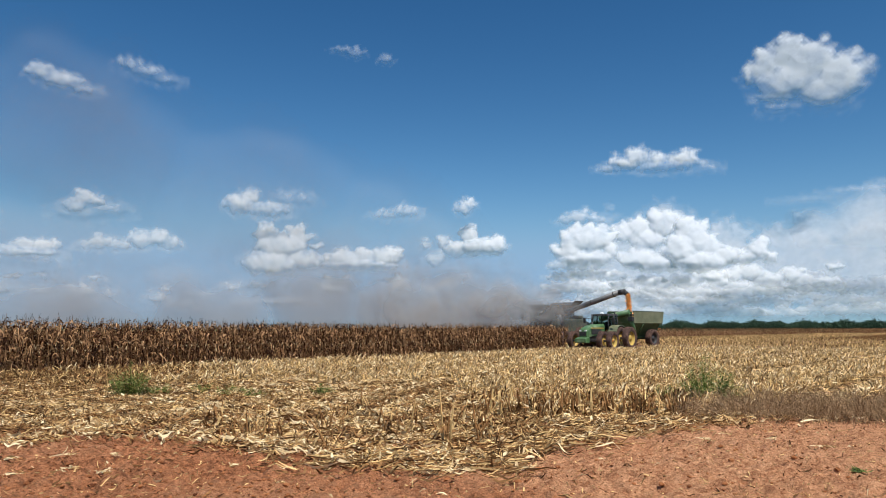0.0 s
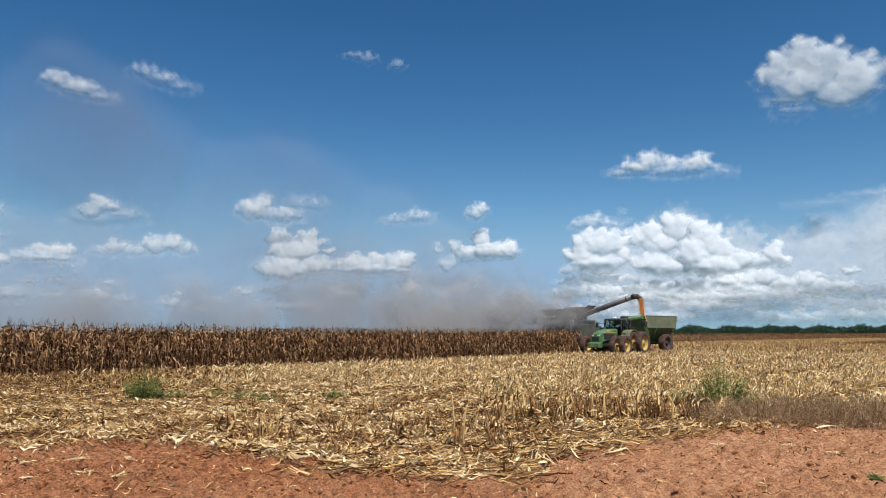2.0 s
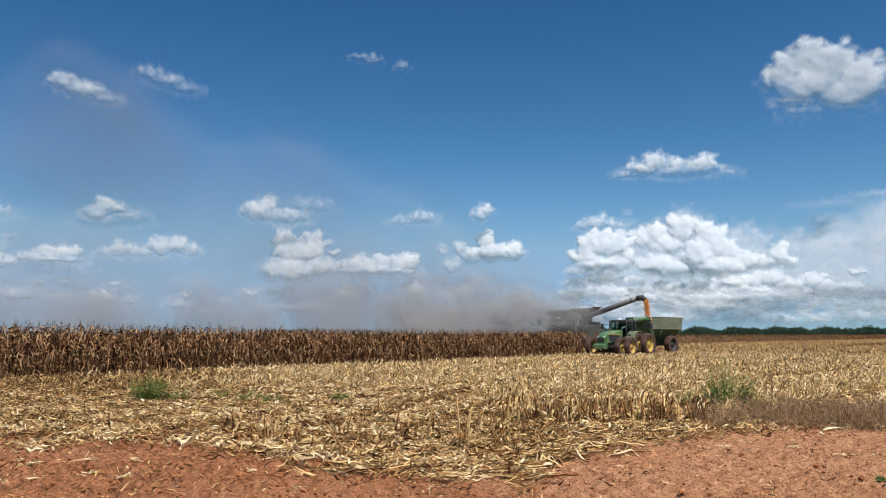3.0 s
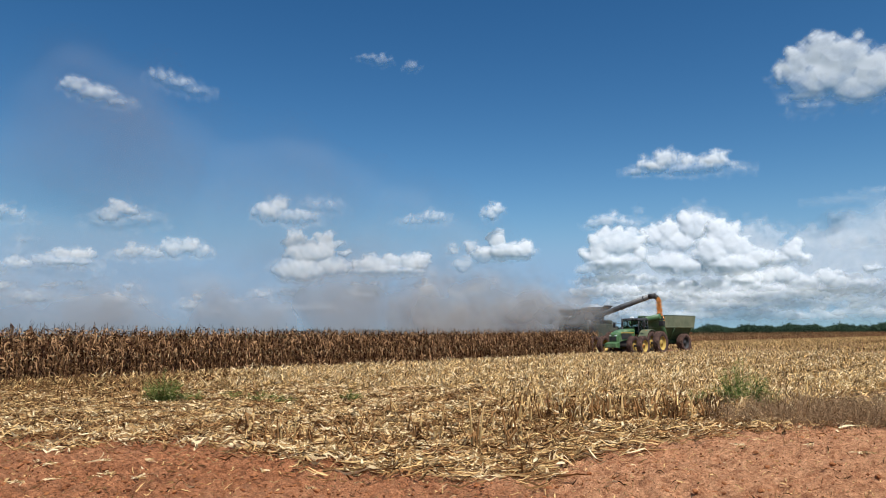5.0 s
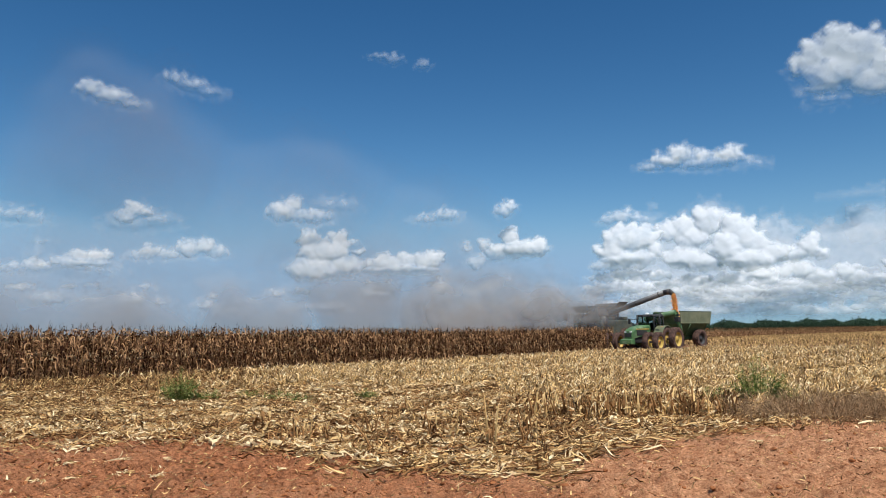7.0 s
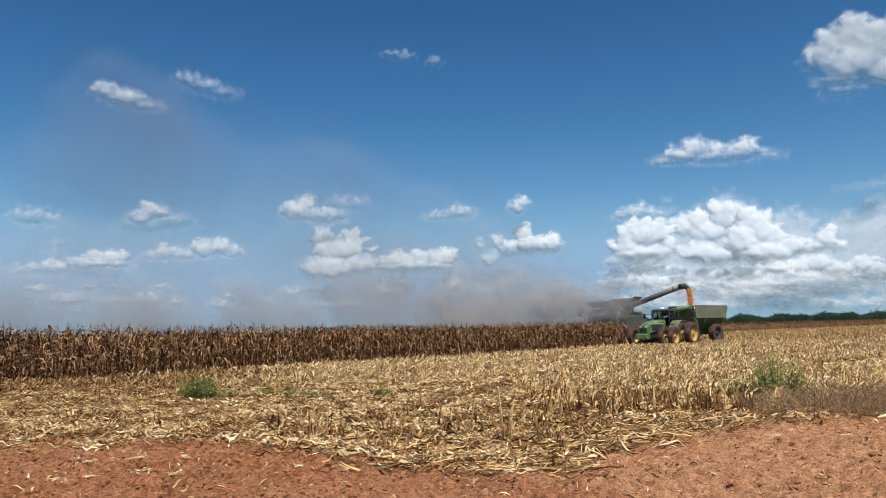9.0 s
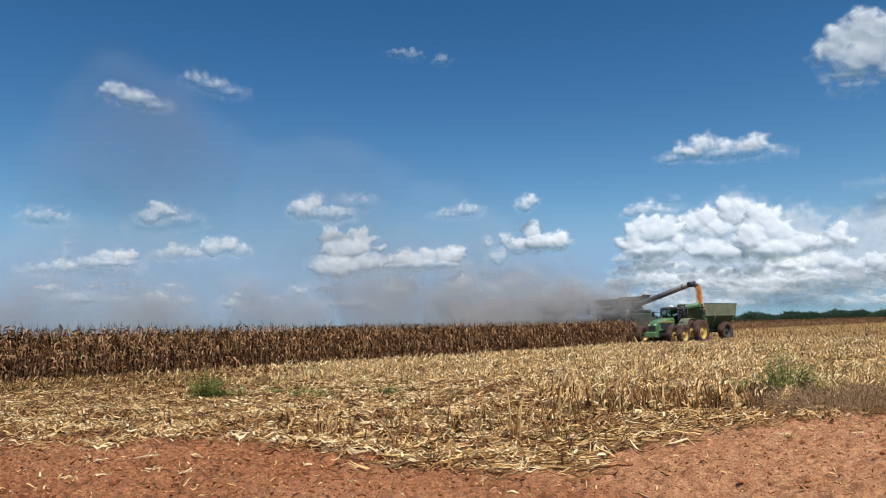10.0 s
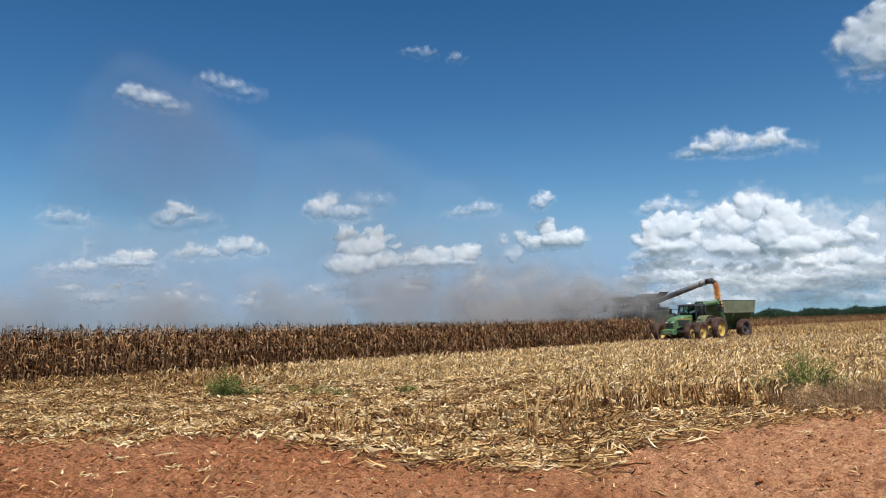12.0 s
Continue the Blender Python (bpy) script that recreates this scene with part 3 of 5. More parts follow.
    octa = np.array([(1, 0, 0), (0, 1, 0), (-1, 0, 0), (0, -1, 0), (0, 0, 1), (0, 0, -1)], float)
    V = octa[None] * size[:, None, None] * r.uniform(0.6, 1.4, (m, 6, 3)) * [1.2, 1.2, 0.75]
    V[:, :4, 2] += r.normal(0, 0.2, (m, 4)) * size[:, None]
    V += np.stack([x, y, ground_z(x, y) + size * 0.4], -1)[:, None]
    F = np.array([(0, 1, 4), (1, 2, 4), (2, 3, 4), (3, 0, 4), (1, 0, 5), (2, 1, 5), (3, 2, 5), (0, 3, 5)])
    clods.add(V, (np.arange(m)[:, None, None] * 6 + F[None]).reshape(-1, 3))
    lump = bmesh.new()
    bmesh.ops.create_icosphere(lump, subdivisions=2, radius=1)
    LV = np.array([v.co[:] for v in lump.verts])
    LF = np.array([[v.index for v in f.verts] for f in lump.faces])
    lump.free()
    m = 3000
    x, y = r.uniform(-10, 9, m), r.uniform(6.8, 15, m)
    ok = (y < litter_edge(x) + 0.8) & (r.random(m) < np.interp(x, [-10, -1, 2, 9], [1, 0.8, 0.3, 0.25]) * (0.15 + 0.85 * patch(x * 0.9 + 70, y * 0.9)))
    for cx, cy in zip(x[ok], y[ok]):
        q = min(0.017 * math.exp(r.normal(0, 0.5)), 0.034)
        bump = 1 + 0.35 * waves(LV + r.random(3) * 9, 1.6, int(r.integers(1e6)), 2)
        clods.add(LV * bump[:, None] * [q * r.uniform(0.9, 1.7), q * r.uniform(0.9, 1.7), q * 0.8] + [cx, cy, at_z(cx, cy) + q * 0.25], LF)
    stuff("soil_clods", clods, [clod_mat], "crumbled red earth clods on the track", "soil")


build_litter()


# ---------------------------------------------------------------- machines
def wheel_meshes(radius, width, lugs, name):
    """Tyre with slanted lugs, and a dished rim, about the y axis."""
    tyre = bmesh.new()
    prof = [(0.60, -0.42), (0.72, -0.5), (0.90, -0.5), (0.965, -0.40), (0.97, 0.40), (0.90, 0.5), (0.72, 0.5), (0.60, 0.42)]
    seg = 36
    rings = []
    for i in range(seg):
        a = 2 * math.pi * i / seg
        rings.append([tyre.verts.new((math.cos(a) * p * radius, q * width, math.sin(a) * p * radius)) for p, q in prof])
    for i in range(seg):
        for j in range(len(prof) - 1):
            f = tyre.faces.new((rings[i][j], rings[i][j + 1], rings[(i + 1) % seg][j + 1], rings[(i + 1) % seg][j]))
            f.smooth = True
    for i in range(lugs):
        for side in (-1, 1):
            a0 = 2 * math.pi * (i + (0.5 if side > 0 else 0)) / lugs
            a1, da = a0 + 0.7 * 2 * math.pi / lugs, 0.30 * 2 * math.pi / lugs
            vs = []
            for rr in (0.955, 1.0):
                for a, y in ((a0, 0.5), (a0 + da, 0.5), (a1 + da, 0.03), (a1, 0.03)):
                    vs.append(tyre.verts.new((math.cos(a) * rr * radius, side * y * width, math.sin(a) * rr * radius)))
            for q in ((4, 5, 6, 7), (0, 1, 5, 4), (1, 2, 6, 5), (2, 3, 7, 6), (3, 0, 4, 7)):
                tyre.faces.new([vs[k] for k in q])
    bmesh.ops.recalc_face_normals(tyre, faces=tyre.faces)
    rim = bmesh.new()
    rp = [(0.615, -0.40), (0.615, 0.40), (0.56, 0.38), (0.53, 0.18), (0.36, 0.10), (0.20, 0.16), (0.18, 0.26), (0.0, 0.27)]
    rows = []
    for i in range(seg):
        a = 2 * math.pi * i / seg
        rows.append([rim.verts.new((math.cos(a) * p * radius, q * width, math.sin(a) * p * radius)) for p, q in rp])
    for i in range(seg):
        for j in range(len(rp) - 1):
            f = rim.faces.new((rows[i][j], rows[i][j + 1], rows[(i + 1) % seg][j + 1], rows[(i + 1) % seg][j]))
            f.smooth = True
    bmesh.ops.remove_doubles(rim, verts=rim.verts, dist=0.001)
    bmesh.ops.recalc_face_normals(rim, faces=rim.faces)
    out = []
    for bm, nm, mt in ((tyre, "tyre", tyre_mat), (rim, "rim", yellow_paint)):
        me = bpy.data.meshes.new(name + "_" + nm)
        bm.to_mesh(me)
        bm.free()
        me.materials.append(mt)
        out.append(me)
    return out


def wheel(meshes, x, y, z, parent, flip=False):
    t = part("wheel", meshes[0], None, parent)
    t.matrix_basis = pose(x, y, z, 0, 0, 180 if flip else 0)
    part("rim", meshes[1], None, t, "dusty yellow steel rim" if meshes[1].materials[0] is yellow_paint else "dark dusty steel rim")
    return t


heading = math.degrees(math.atan2(-D.y, -D.x))
big_wheel = wheel_meshes(1.02, 0.50, 20, "rear_wheel")
mid_wheel = wheel_meshes(0.82, 0.44, 20, "front_wheel")
cart_wheel = wheel_meshes(0.96, 0.62, 22, "cart_wheel")
cart_wheel[1].materials[0] = black_mat


def build_tractor(p, turn):
    T = thing("tractor", "dusty green farm tractor with dual wheels pulling a cart", "tractor", pose(p.x, p.y, at_z(p.x, p.y), 0, 0, turn) @ Matrix.Scale(1.09, 4))
    # local x ahead, y to its left
    body = merged(block(-1.0, 3.4, -0.33, 0.33, 0.75, 1.35, 0.05), block(-0.15, 0.15, -2.45, 2.45, 0.92, 1.12, 0.04), block(2.86, 3.14, -2.4, 2.4, 0.72, 0.9, 0.04))
    part("chassis", body, black_mat, T)
    hood = bmesh.new()
    cols = [(0.85, 0.46, 1.30, 2.24), (1.8, 0.46, 1.30, 2.22), (2.8, 0.44, 1.22, 2.10), (3.55, 0.41, 1.10, 1.92), (3.85, 0.36, 1.10, 1.74)]
    rings = []
    for x, w, lo, hi in cols:
        rings.append([hood.verts.new(q) for q in ((x, -w, lo), (x, -w, hi - 0.16), (x, -w * 0.72, hi), (x, w * 0.72, hi), (x, w, hi - 0.16), (x, w, lo))])
    for a, b in zip(rings, rings[1:]):
        for i in range(6):
            hood.faces.new((a[i], a[(i + 1) % 6], b[(i + 1) % 6], b[i]))
    hood.faces.new(rings[0])
    hood.faces.new(rings[-1])
    bmesh.ops.recalc_face_normals(hood, faces=hood.faces)
    bmesh.ops.bevel(hood, geom=hood.edges[:], offset=0.025, segments=2, affect="EDGES")
    part("hood", hood, green_paint, T, "glossy dusty green hood")
    part("grille", block(3.80, 3.88, -0.30, 0.30, 1.24, 1.56, 0.02), black_mat, T)
    for y in (-0.47, 0.47):
        part("hood_stripe", block(1.1, 3.3, y - 0.008, y + 0.008, 1.84, 1.93, 0.004), yellow_paint, T, "thin yellow stripe")
    for y in (-0.465, 0.465):
        part("side_grille", block(1.5, 3.2, y - 0.012, y + 0.012, 1.38, 1.78, 0.008), black_mat, T)
        part("headlight", block(3.70, 3.86, y * 0.52 - 0.1, y * 0.52 + 0.1, 1.60, 1.70, 0.02), white_mat, T, "clear headlight")
    part("front_weight", solid([(3.75, -0.58, 0.62), (4.35, -0.55, 0.66), (4.35, 0.55, 0.66), (3.75, 0.58, 0.62)], [(3.75, -0.58, 1.12), (4.35, -0.50, 1.02), (4.35, 0.50, 1.02), (3.75, 0.58, 1.12)], 0.05), green_paint, T, "bright green front ballast block")
    part("cab_floor", block(-0.95, 0.95, -0.82, 0.82, 1.32, 1.60, 0.05), black_mat, T)
    for x0, x1, y in ((0.92, 0.68, 0.80), (0.92, 0.68, -0.80), (-0.15, -0.15, 0.86), (-0.15, -0.15, -0.86), (-0.95, -0.85, 0.80), (-0.95, -0.85, -0.80)):
        part("cab_post", rod((x0, y, 1.55), (x1, y * 0.93, 3.1), 0.05, 8), black_mat, T)
    part("windscreen", solid([(0.93, -0.76, 1.62), (0.94, -0.76, 1.62), (0.94, 0.76, 1.62), (0.93, 0.76, 1.62)], [(0.68, -0.7, 2.95), (0.69, -0.7, 2.95), (0.69, 0.7, 2.95), (0.68, 0.7, 2.95)], 0), glass, T)
    for y in (-0.81, 0.81):
        part("side_window", solid([(-0.9, y, 1.62), (0.88, y, 1.62), (0.88, y + 0.008, 1.62), (-0.9, y + 0.008, 1.62)], [(-0.82, y * 0.93, 2.95), (0.66, y * 0.93, 2.95), (0.66, y * 0.93 + 0.008, 2.95), (-0.82, y * 0.93 + 0.008, 2.95)], 0), glass, T)
    part("rear_window", solid([(-0.93, -0.74, 1.62), (-0.92, -0.74, 1.62), (-0.92, 0.74, 1.62), (-0.93, 0.74, 1.62)], [(-0.84, -0.7, 2.95), (-0.83, -0.7, 2.95), (-0.83, 0.7, 2.95), (-0.84, 0.7, 2.95)], 0), glass, T)
    part("driver_seat", merged(block(-0.55, -0.05, -0.27, 0.27, 1.75, 1.92, 0.05), block(-0.65, -0.5, -0.27, 0.27, 1.85, 2.45, 0.05)), black_mat, T)
    part("steering_wheel", merged(rod((0.55, 0, 1.6), (0.35, 0, 2.05), 0.04, 8), rod((0.36, 0, 2.05), (0.34, 0, 2.08), 0.2, 16)), black_mat, T)
    part("roof", solid([(-1.0, -0.84, 2.95), (0.85, -0.84, 2.95), (0.85, 0.84, 2.95), (-1.0, 0.84, 2.95)], [(-0.9, -0.72, 3.17), (0.70, -0.72, 3.14), (0.70, 0.72, 3.14), (-0.9, 0.72, 3.17)], 0.06), black_mat, T, "dark dusty cab roof")
    for y in (-0.6, -0.3, 0.3, 0.6):
        part("work_light", block(0.83, 0.92, y - 0.09, y + 0.09, 2.98, 3.08, 0.02), black_mat, T)
    part("antenna_dome", solid([(0.3, -0.16, 3.14), (0.62, -0.16, 3.14), (0.62, 0.16, 3.14), (0.3, 0.16, 3.14)], [(0.38, -0.1, 3.30), (0.56, -0.1, 3.28), (0.56, 0.1, 3.28), (0.38, 0.1, 3.30)], 0.04), white_mat, T, "white satellite receiver dome")
    part("beacon", rod((-0.75, 0.6, 3.15), (-0.75, 0.6, 3.36), 0.05, 10), black_mat, T)
    part("exhaust", merged(rod((1.05, -0.68, 1.5), (1.05, -0.68, 2.4), 0.11, 12), rod((1.05, -0.68, 2.4), (1.0, -0.68, 3.1), 0.06, 10)), black_mat, T)
    for y in (-1, 1):
        part("mirror", merged(rod((0.8, y * 0.8, 2.72), (1.05, y * 1.42, 2.72), 0.02, 6), block(1.0, 1.07, y * 1.42 - 0.12, y * 1.42 + 0.12, 2.35, 2.80, 0.03)), black_mat, T)
        fender = bmesh.new()
        arcs = []
        for i in range(13):
            a = math.radians(20 + i * 12.5)
            arcs.append([fender.verts.new((math.cos(a) * q, y * w, 1.02 + math.sin(a) * q)) for q, w in ((1.10, 0.80), (1.10, 1.62), (1.15, 1.62), (1.15, 0.80))])
        for a, b in zip(arcs, arcs[1:]):
            for k in range(4):
                fender.faces.new((a[k], a[(k + 1) % 4], b[(k + 1) % 4], b[k]))
        fender.faces.new(arcs[0])
        fender.faces.new(arcs[-1])
        bmesh.ops.recalc_face_normals(fender, faces=fender.faces)
        part("fender", fender, olive_panel, T, "pale dusty fender")
        part("turn_signal", block(0.35, 0.45, y * 1.3 - 0.08, y * 1.3 + 0.08, 2.0, 2.1, 0.02), orange_mat, T, "orange marker lens")
        part("axle_lamp", block(3.10, 3.18, y * 2.36 - 0.08, y * 2.36 + 0.08, 0.78, 0.92, 0.02), orange_mat, T, "orange reflector plate")
        for yy in (1.40, 2.34):
            wheel(big_wheel, 0, y * yy, 1.0, T, y < 0)
        for yy in (1.40, 2.28):
            wheel(mid_wheel, 3.0, y * yy, 0.81, T, y < 0)
    part("step_ladder", merged(*[block(0.55, 0.95, 0.82, 1.06, z, z + 0.04, 0.01) for z in (0.6, 0.9, 1.2)], block(0.53, 0.57, 0.84, 1.02, 0.55, 1.5, 0.01)), black_mat, T)
    return T


def sheet(corners, thick=0.05):
    """A plate through four corners, with thickness."""
    a, b, c, d = [Vector(q) for q in corners]
    nrm = (b - a).cross(d - a).normalized() * thick
    return solid([a, b, c, d], [a + nrm, b + nrm, c + nrm, d + nrm], min(0.012, thick * 0.3))


def build_cart(p, turn):
    C = thing("grain_cart", "green grain cart with olive side panels, filled with orange maize", "grain cart", pose(p.x, p.y, at_z(p.x, p.y), 0, 0, turn))
    X0, X1, W = -2.9, 2.9, 1.45      # rear, front, half width at the top
    top, mid, low = 3.66, 2.55, 1.15
    for y in (-1, 1):
        part("side_panel", sheet([(X0 + 0.32, y * W, mid), (X1, y * W, mid), (X1, y * W, top), (X0, y * W, top)], -0.06 * y), olive_panel, C, "pale olive upper side panel")
        part("slope_panel", sheet([(X0 + 1.0, y * 0.35, low), (X1 - 0.9, y * 0.35, low), (X1, y * W, mid), (X0 + 0.32, y * W, mid)], -0.06 * y), green_dusty, C)
        part("rim_rail", block(X0 - 0.05, X1 + 0.05, y * W - 0.06, y * W + 0.06, top, top + 0.09, 0.02), dark_green, C)
        part("belt_rail", block(X0 + 0.28, X1 + 0.03, y * W - 0.05 + y * 0.03, y * W + 0.05 + y * 0.03, mid - 0.05, mid + 0.06, 0.02), olive_panel, C)
        for x in (X0 + 0.37, X0 + 1.5, X0 + 2.95, X0 + 4.4, X1 - 0.05):
            part("side_rib", block(x - 0.05, x + 0.05, y * W + y * 0.005 - 0.03, y * W + y * 0.005 + 0.03, mid, top, 0.012), olive_panel, C)
        part("frame_rail", block(-2.4, 2.6, y * 0.55 - 0.09, y * 0.55 + 0.09, 0.95, 1.2, 0.03), green_dusty, C)
        wheel(cart_wheel, -0.8, y * 1.3, 0.95, C, y < 0)
        part("stay", rod((-1.9, y * 0.6, 1.1), (-2.2, y * 1.5, mid - 0.1), 0.05, 8), green_dusty, C)
        part("stay", rod((1.0, y * 0.6, 1.1), (1.2, y * 1.5, mid - 0.1), 0.05, 8), green_dusty, C)
    part("front_panel", sheet([(X1, -W, mid), (X1, W, mid), (X1 + 0.25, W, top), (X1 + 0.25, -W, top)], 0.06), green_paint, C, "shaded green front panel")
    part("front_slope", sheet([(X1 - 0.9, -0.35, low), (X1 - 0.9, 0.35, low), (X1, W, mid), (X1, -W, mid)], 0.06), green_paint, C)
    part("rear_panel", sheet([(X0 + 0.32, -W, mid), (X0 + 0.32, W, mid), (X0, W, top), (X0, -W, top)], -0.06), olive_panel, C)
    part("rear_slope", sheet([(X0 + 1.0, -0.35, low), (X0 + 1.0, 0.35, low), (X0 + 0.32, W, mid), (X0 + 0.32, -W, mid)], -0.06), green_dusty, C)
    part("floor_plate", block(X0 + 0.7, X1 - 0.9, -0.36, 0.36, low - 0.06, low, 0.01), green_dusty, C)
    part("axle", rod((-0.8, -1.3, 0.95), (-0.8, 1.3, 0.95), 0.12, 12), black_mat, C)
    part("tongue", merged(rod((2.5, 0.5, 1.05), (4.6, 0.0, 0.75), 0.09, 8), rod((2.5, -0.5, 1.05), (4.6, 0.0, 0.75), 0.09, 8), rod((4.5, 0.0, 0.75), (6.5, 0.55, 0.75), 0.09, 8)), green_dusty, C)
    part("folded_auger", merged(rod((2.1, 1.1, 1.2), (3.15, 1.3, 3.0), 0.21, 14), rod((3.15, 1.3, 3.0), (3.2, 1.0, 3.6), 0.20, 14)), green_paint, C, "folded green unloading tube")
    part("folded_auger_end", merged(rod((3.32, 1.25, 3.62), (3.75, -1.75, 3.0), 0.27, 16), rod((3.75, -1.75, 3.0), (3.78, -1.95, 2.9), 0.29, 16)), green_paint, C, "folded green outer tube across the front")
    part("auger_hinge", merged(block(2.95, 3.38, 1.1, 1.55, 2.7, 3.15, 0.03), block(3.0, 3.35, 1.0, 1.5, 3.25, 3.42, 0.03)), black_mat, C)
    part("gearbox", block(2.4, 2.9, -0.3, 0.3, 1.15, 1.7, 0.05), black_mat, C)
    ladder = [rod((X1 + 0.15, y, 1.5), (X1 + 0.35, y, 3.6), 0.025, 6) for y in (-0.95, -0.55)] + [rod((X1 + 0.15 + 0.2 * k / 6, -0.95, 1.5 + 0.33 * k), (X1 + 0.15 + 0.2 * k / 6, -0.55, 1.5 + 0.33 * k), 0.02, 6) for k in range(7)]
    part("ladder", merged(*ladder), black_mat, C)
    for y in (-0.9, 0.9):
        part("tail_light", block(X0 - 0.08, X0 - 0.04, y - 0.12, y + 0.12, 1.9, 2.0, 0.01), orange_mat, C)
    return C


def build_grain(p, turn, tip):
    """Heap in the cart and the falling stream."""
    frame_m = pose(p.x, p.y, at_z(p.x, p.y), 0, 0, turn)
    heap = Soup()
    g = np.linspace(-1, 1, 40)
    GX, GY = np.meshgrid(g * 2.75, g * 1.36, indexing="ij")
    Z = 3.35 + 0.38 * np.exp(-((GX - 1.2) / 1.3) ** 2 - (GY / 0.9) ** 2) - 0.35 * np.abs(GY) / 1.6 - 0.15 * np.abs(GX) / 2.7
    Z += 0.02 * rng.normal(size=Z.shape)
    i = (np.arange(39)[:, None] * 40 + np.arange(39)[None]).ravel()
    heap.add(np.stack([GX, GY, Z], -1), np.stack([i, i + 40, i + 41, i + 1], -1))
    ob = tagged(new("grain_heap", heap.mesh("grain_heap", [grain_mat], True)), "heap of orange maize grain in the cart", "grain", kind="stuff")
    ob.matrix_world = frame_m
    stream = Soup()
    m = 4200
    t = rng.random(m) ** 0.8
    end = frame_m @ Vector((1.8, 0.3, 3.55))
    A, B = np.array(tip), np.array(end)
    c = A + (B - A) * t[:, None]
    c[:, 2] = A[2] + 0.05 * t - (A[2] + 0.05 - B[2]) * t ** 2
    c += rng.normal(0, 1, (m, 3)) * (0.07 + 0.08 * t)[:, None] * [1, 1, 0.8]
    tri = rng.normal(0, 0.035, (m, 3, 3))
    stream.add(c[:, None] + tri, np.arange(3 * m).reshape(m, 3))
    stuff("grain_stream", stream, [grain_mat], "stream of orange maize grain falling from the spout", "grain")


def build_harvester(s, n):
    p = plan(s, n)
    H = thing("combine_harvester", "large dusty green combine harvester cutting the maize, half hidden in dust", "combine harvester", pose(p.x, p.y, at_z(p.x, p.y), 0, 0, heading))
    part("body", merged(block(-4.2, 1.6, -1.55, 1.55, 1.0, 3.05, 0.12), solid([(-5.3, -1.4, 1.3), (-4.2, -1.5, 1.1), (-4.2, 1.5, 1.1), (-5.3, 1.4, 1.3)], [(-5.0, -1.4, 2.6), (-4.2, -1.5, 3.0), (-4.2, 1.5, 3.0), (-5.0, 1.4, 2.6)], 0.1)), combine_dark, H)
    part("engine_cover", block(-4.0, -1.4, -1.45, 1.45, 3.05, 3.45, 0.1), combine_dark, H)
    # flared grain tank extensions
    z0, z1 = 3.4, 4.62
    base = [(-1.5, -1.35), (1.55, -1.35), (1.55, 1.35), (-1.5, 1.35)]
    wide = [(-2.2, -1.95), (1.95, -1.95), (1.95, 1.95), (-2.2, 1.95)]
    for i in range(4):
        a, b, c, d = base[i], base[(i + 1) % 4], wide[(i + 1) % 4], wide[i]
        part("tank_flap", sheet([(*a, z0), (*b, z0), (*c, z1), (*d, z1)], 0.05), black_mat, H, "dark raised tank extension")
    part("tank_fin", sheet([(-2.2, 1.95, 4.5), (-0.5, 1.95, 4.5), (-0.8, 2.4, 5.05), (-2.6, 2.4, 5.05)], 0.05), black_mat, H, "raised flap of the tank cover")
    part("tank_cover", sheet([(-2.2, -1.95, 4.6), (-2.2, 1.95, 4.6), (-2.55, 1.7, 4.95), (-2.55, -1.7, 4.95)], 0.05), black_mat, H)
    part("side_shield", sheet([(-3.6, 1.57, 1.5), (1.2, 1.57, 1.5), (1.2, 1.57, 2.95), (-3.6, 1.57, 2.95)], -0.06), combine_dark, H, "dusty green side shield")
    part("exhaust", rod((-2.8, 0.9, 3.4), (-2.8, 0.9, 4.3), 0.1, 10), black_mat, H)
    for y in (-0.75, -0.35, 0.35, 0.75):
        part("work_light", block(3.48, 3.56, y - 0.12, y + 0.12, 3.7, 3.84, 0.02), white_mat, H)
    for y in (-1.5, 1.5):
        part("handrail", merged(rod((-0.2, y, 3.05), (-0.2, y, 4.0), 0.025, 6), rod((-1.4, y, 3.4), (-1.4, y, 4.0), 0.025, 6), rod((-1.4, y, 4.0), (-0.2, y, 4.0), 0.025, 6)), black_mat, H)
    part("cab", block(1.7, 3.3, -0.95, 0.95, 2.0, 2.2, 0.05), combine_dark, H)
    for x, y in ((1.75, 0.9), (1.75, -0.9), (3.2, 0.9), (3.2, -0.9)):
        part("cab_post", rod((x, y, 2.1), (x + 0.05, y, 3.7), 0.05, 8), black_mat, H)
    part("cab_roof", block(1.55, 3.5, -1.05, 1.05, 3.68, 3.88, 0.07), combine_dark, H)
    part("cab_windscreen", block(3.24, 3.25, -0.88, 0.88, 2.2, 3.68, 0), glass, H)
    for y in (-1, 1):
        part("cab_side_window", block(1.8, 3.2, y * 0.92 - 0.004, y * 0.92 + 0.004, 2.2, 3.68, 0), glass, H)
        part("mirror_arm", merged(rod((3.3, y * 1.0, 3.7), (3.7, y * 1.7, 3.72), 0.03, 6), block(3.66, 3.74, y * 1.7 - 0.15, y * 1.7 + 0.15, 3.05, 3.72, 0.03)), black_mat, H)
        wheel(big_wheel, 1.7, y * 1.75, 1.0, H, y < 0)
        wheel(mid_wheel, -3.4, y * 1.5, 0.81, H, y < 0)
    part("feeder_house", solid([(3.4, -0.7, 0.5), (5.0, -0.7, 0.3), (5.0, 0.7, 0.3), (3.4, 0.7, 0.5)], [(3.0, -0.7, 1.7), (5.0, -0.7, 0.9), (5.0, 0.7, 0.9), (3.0, 0.7, 1.7)], 0.05), combine_dark, H)
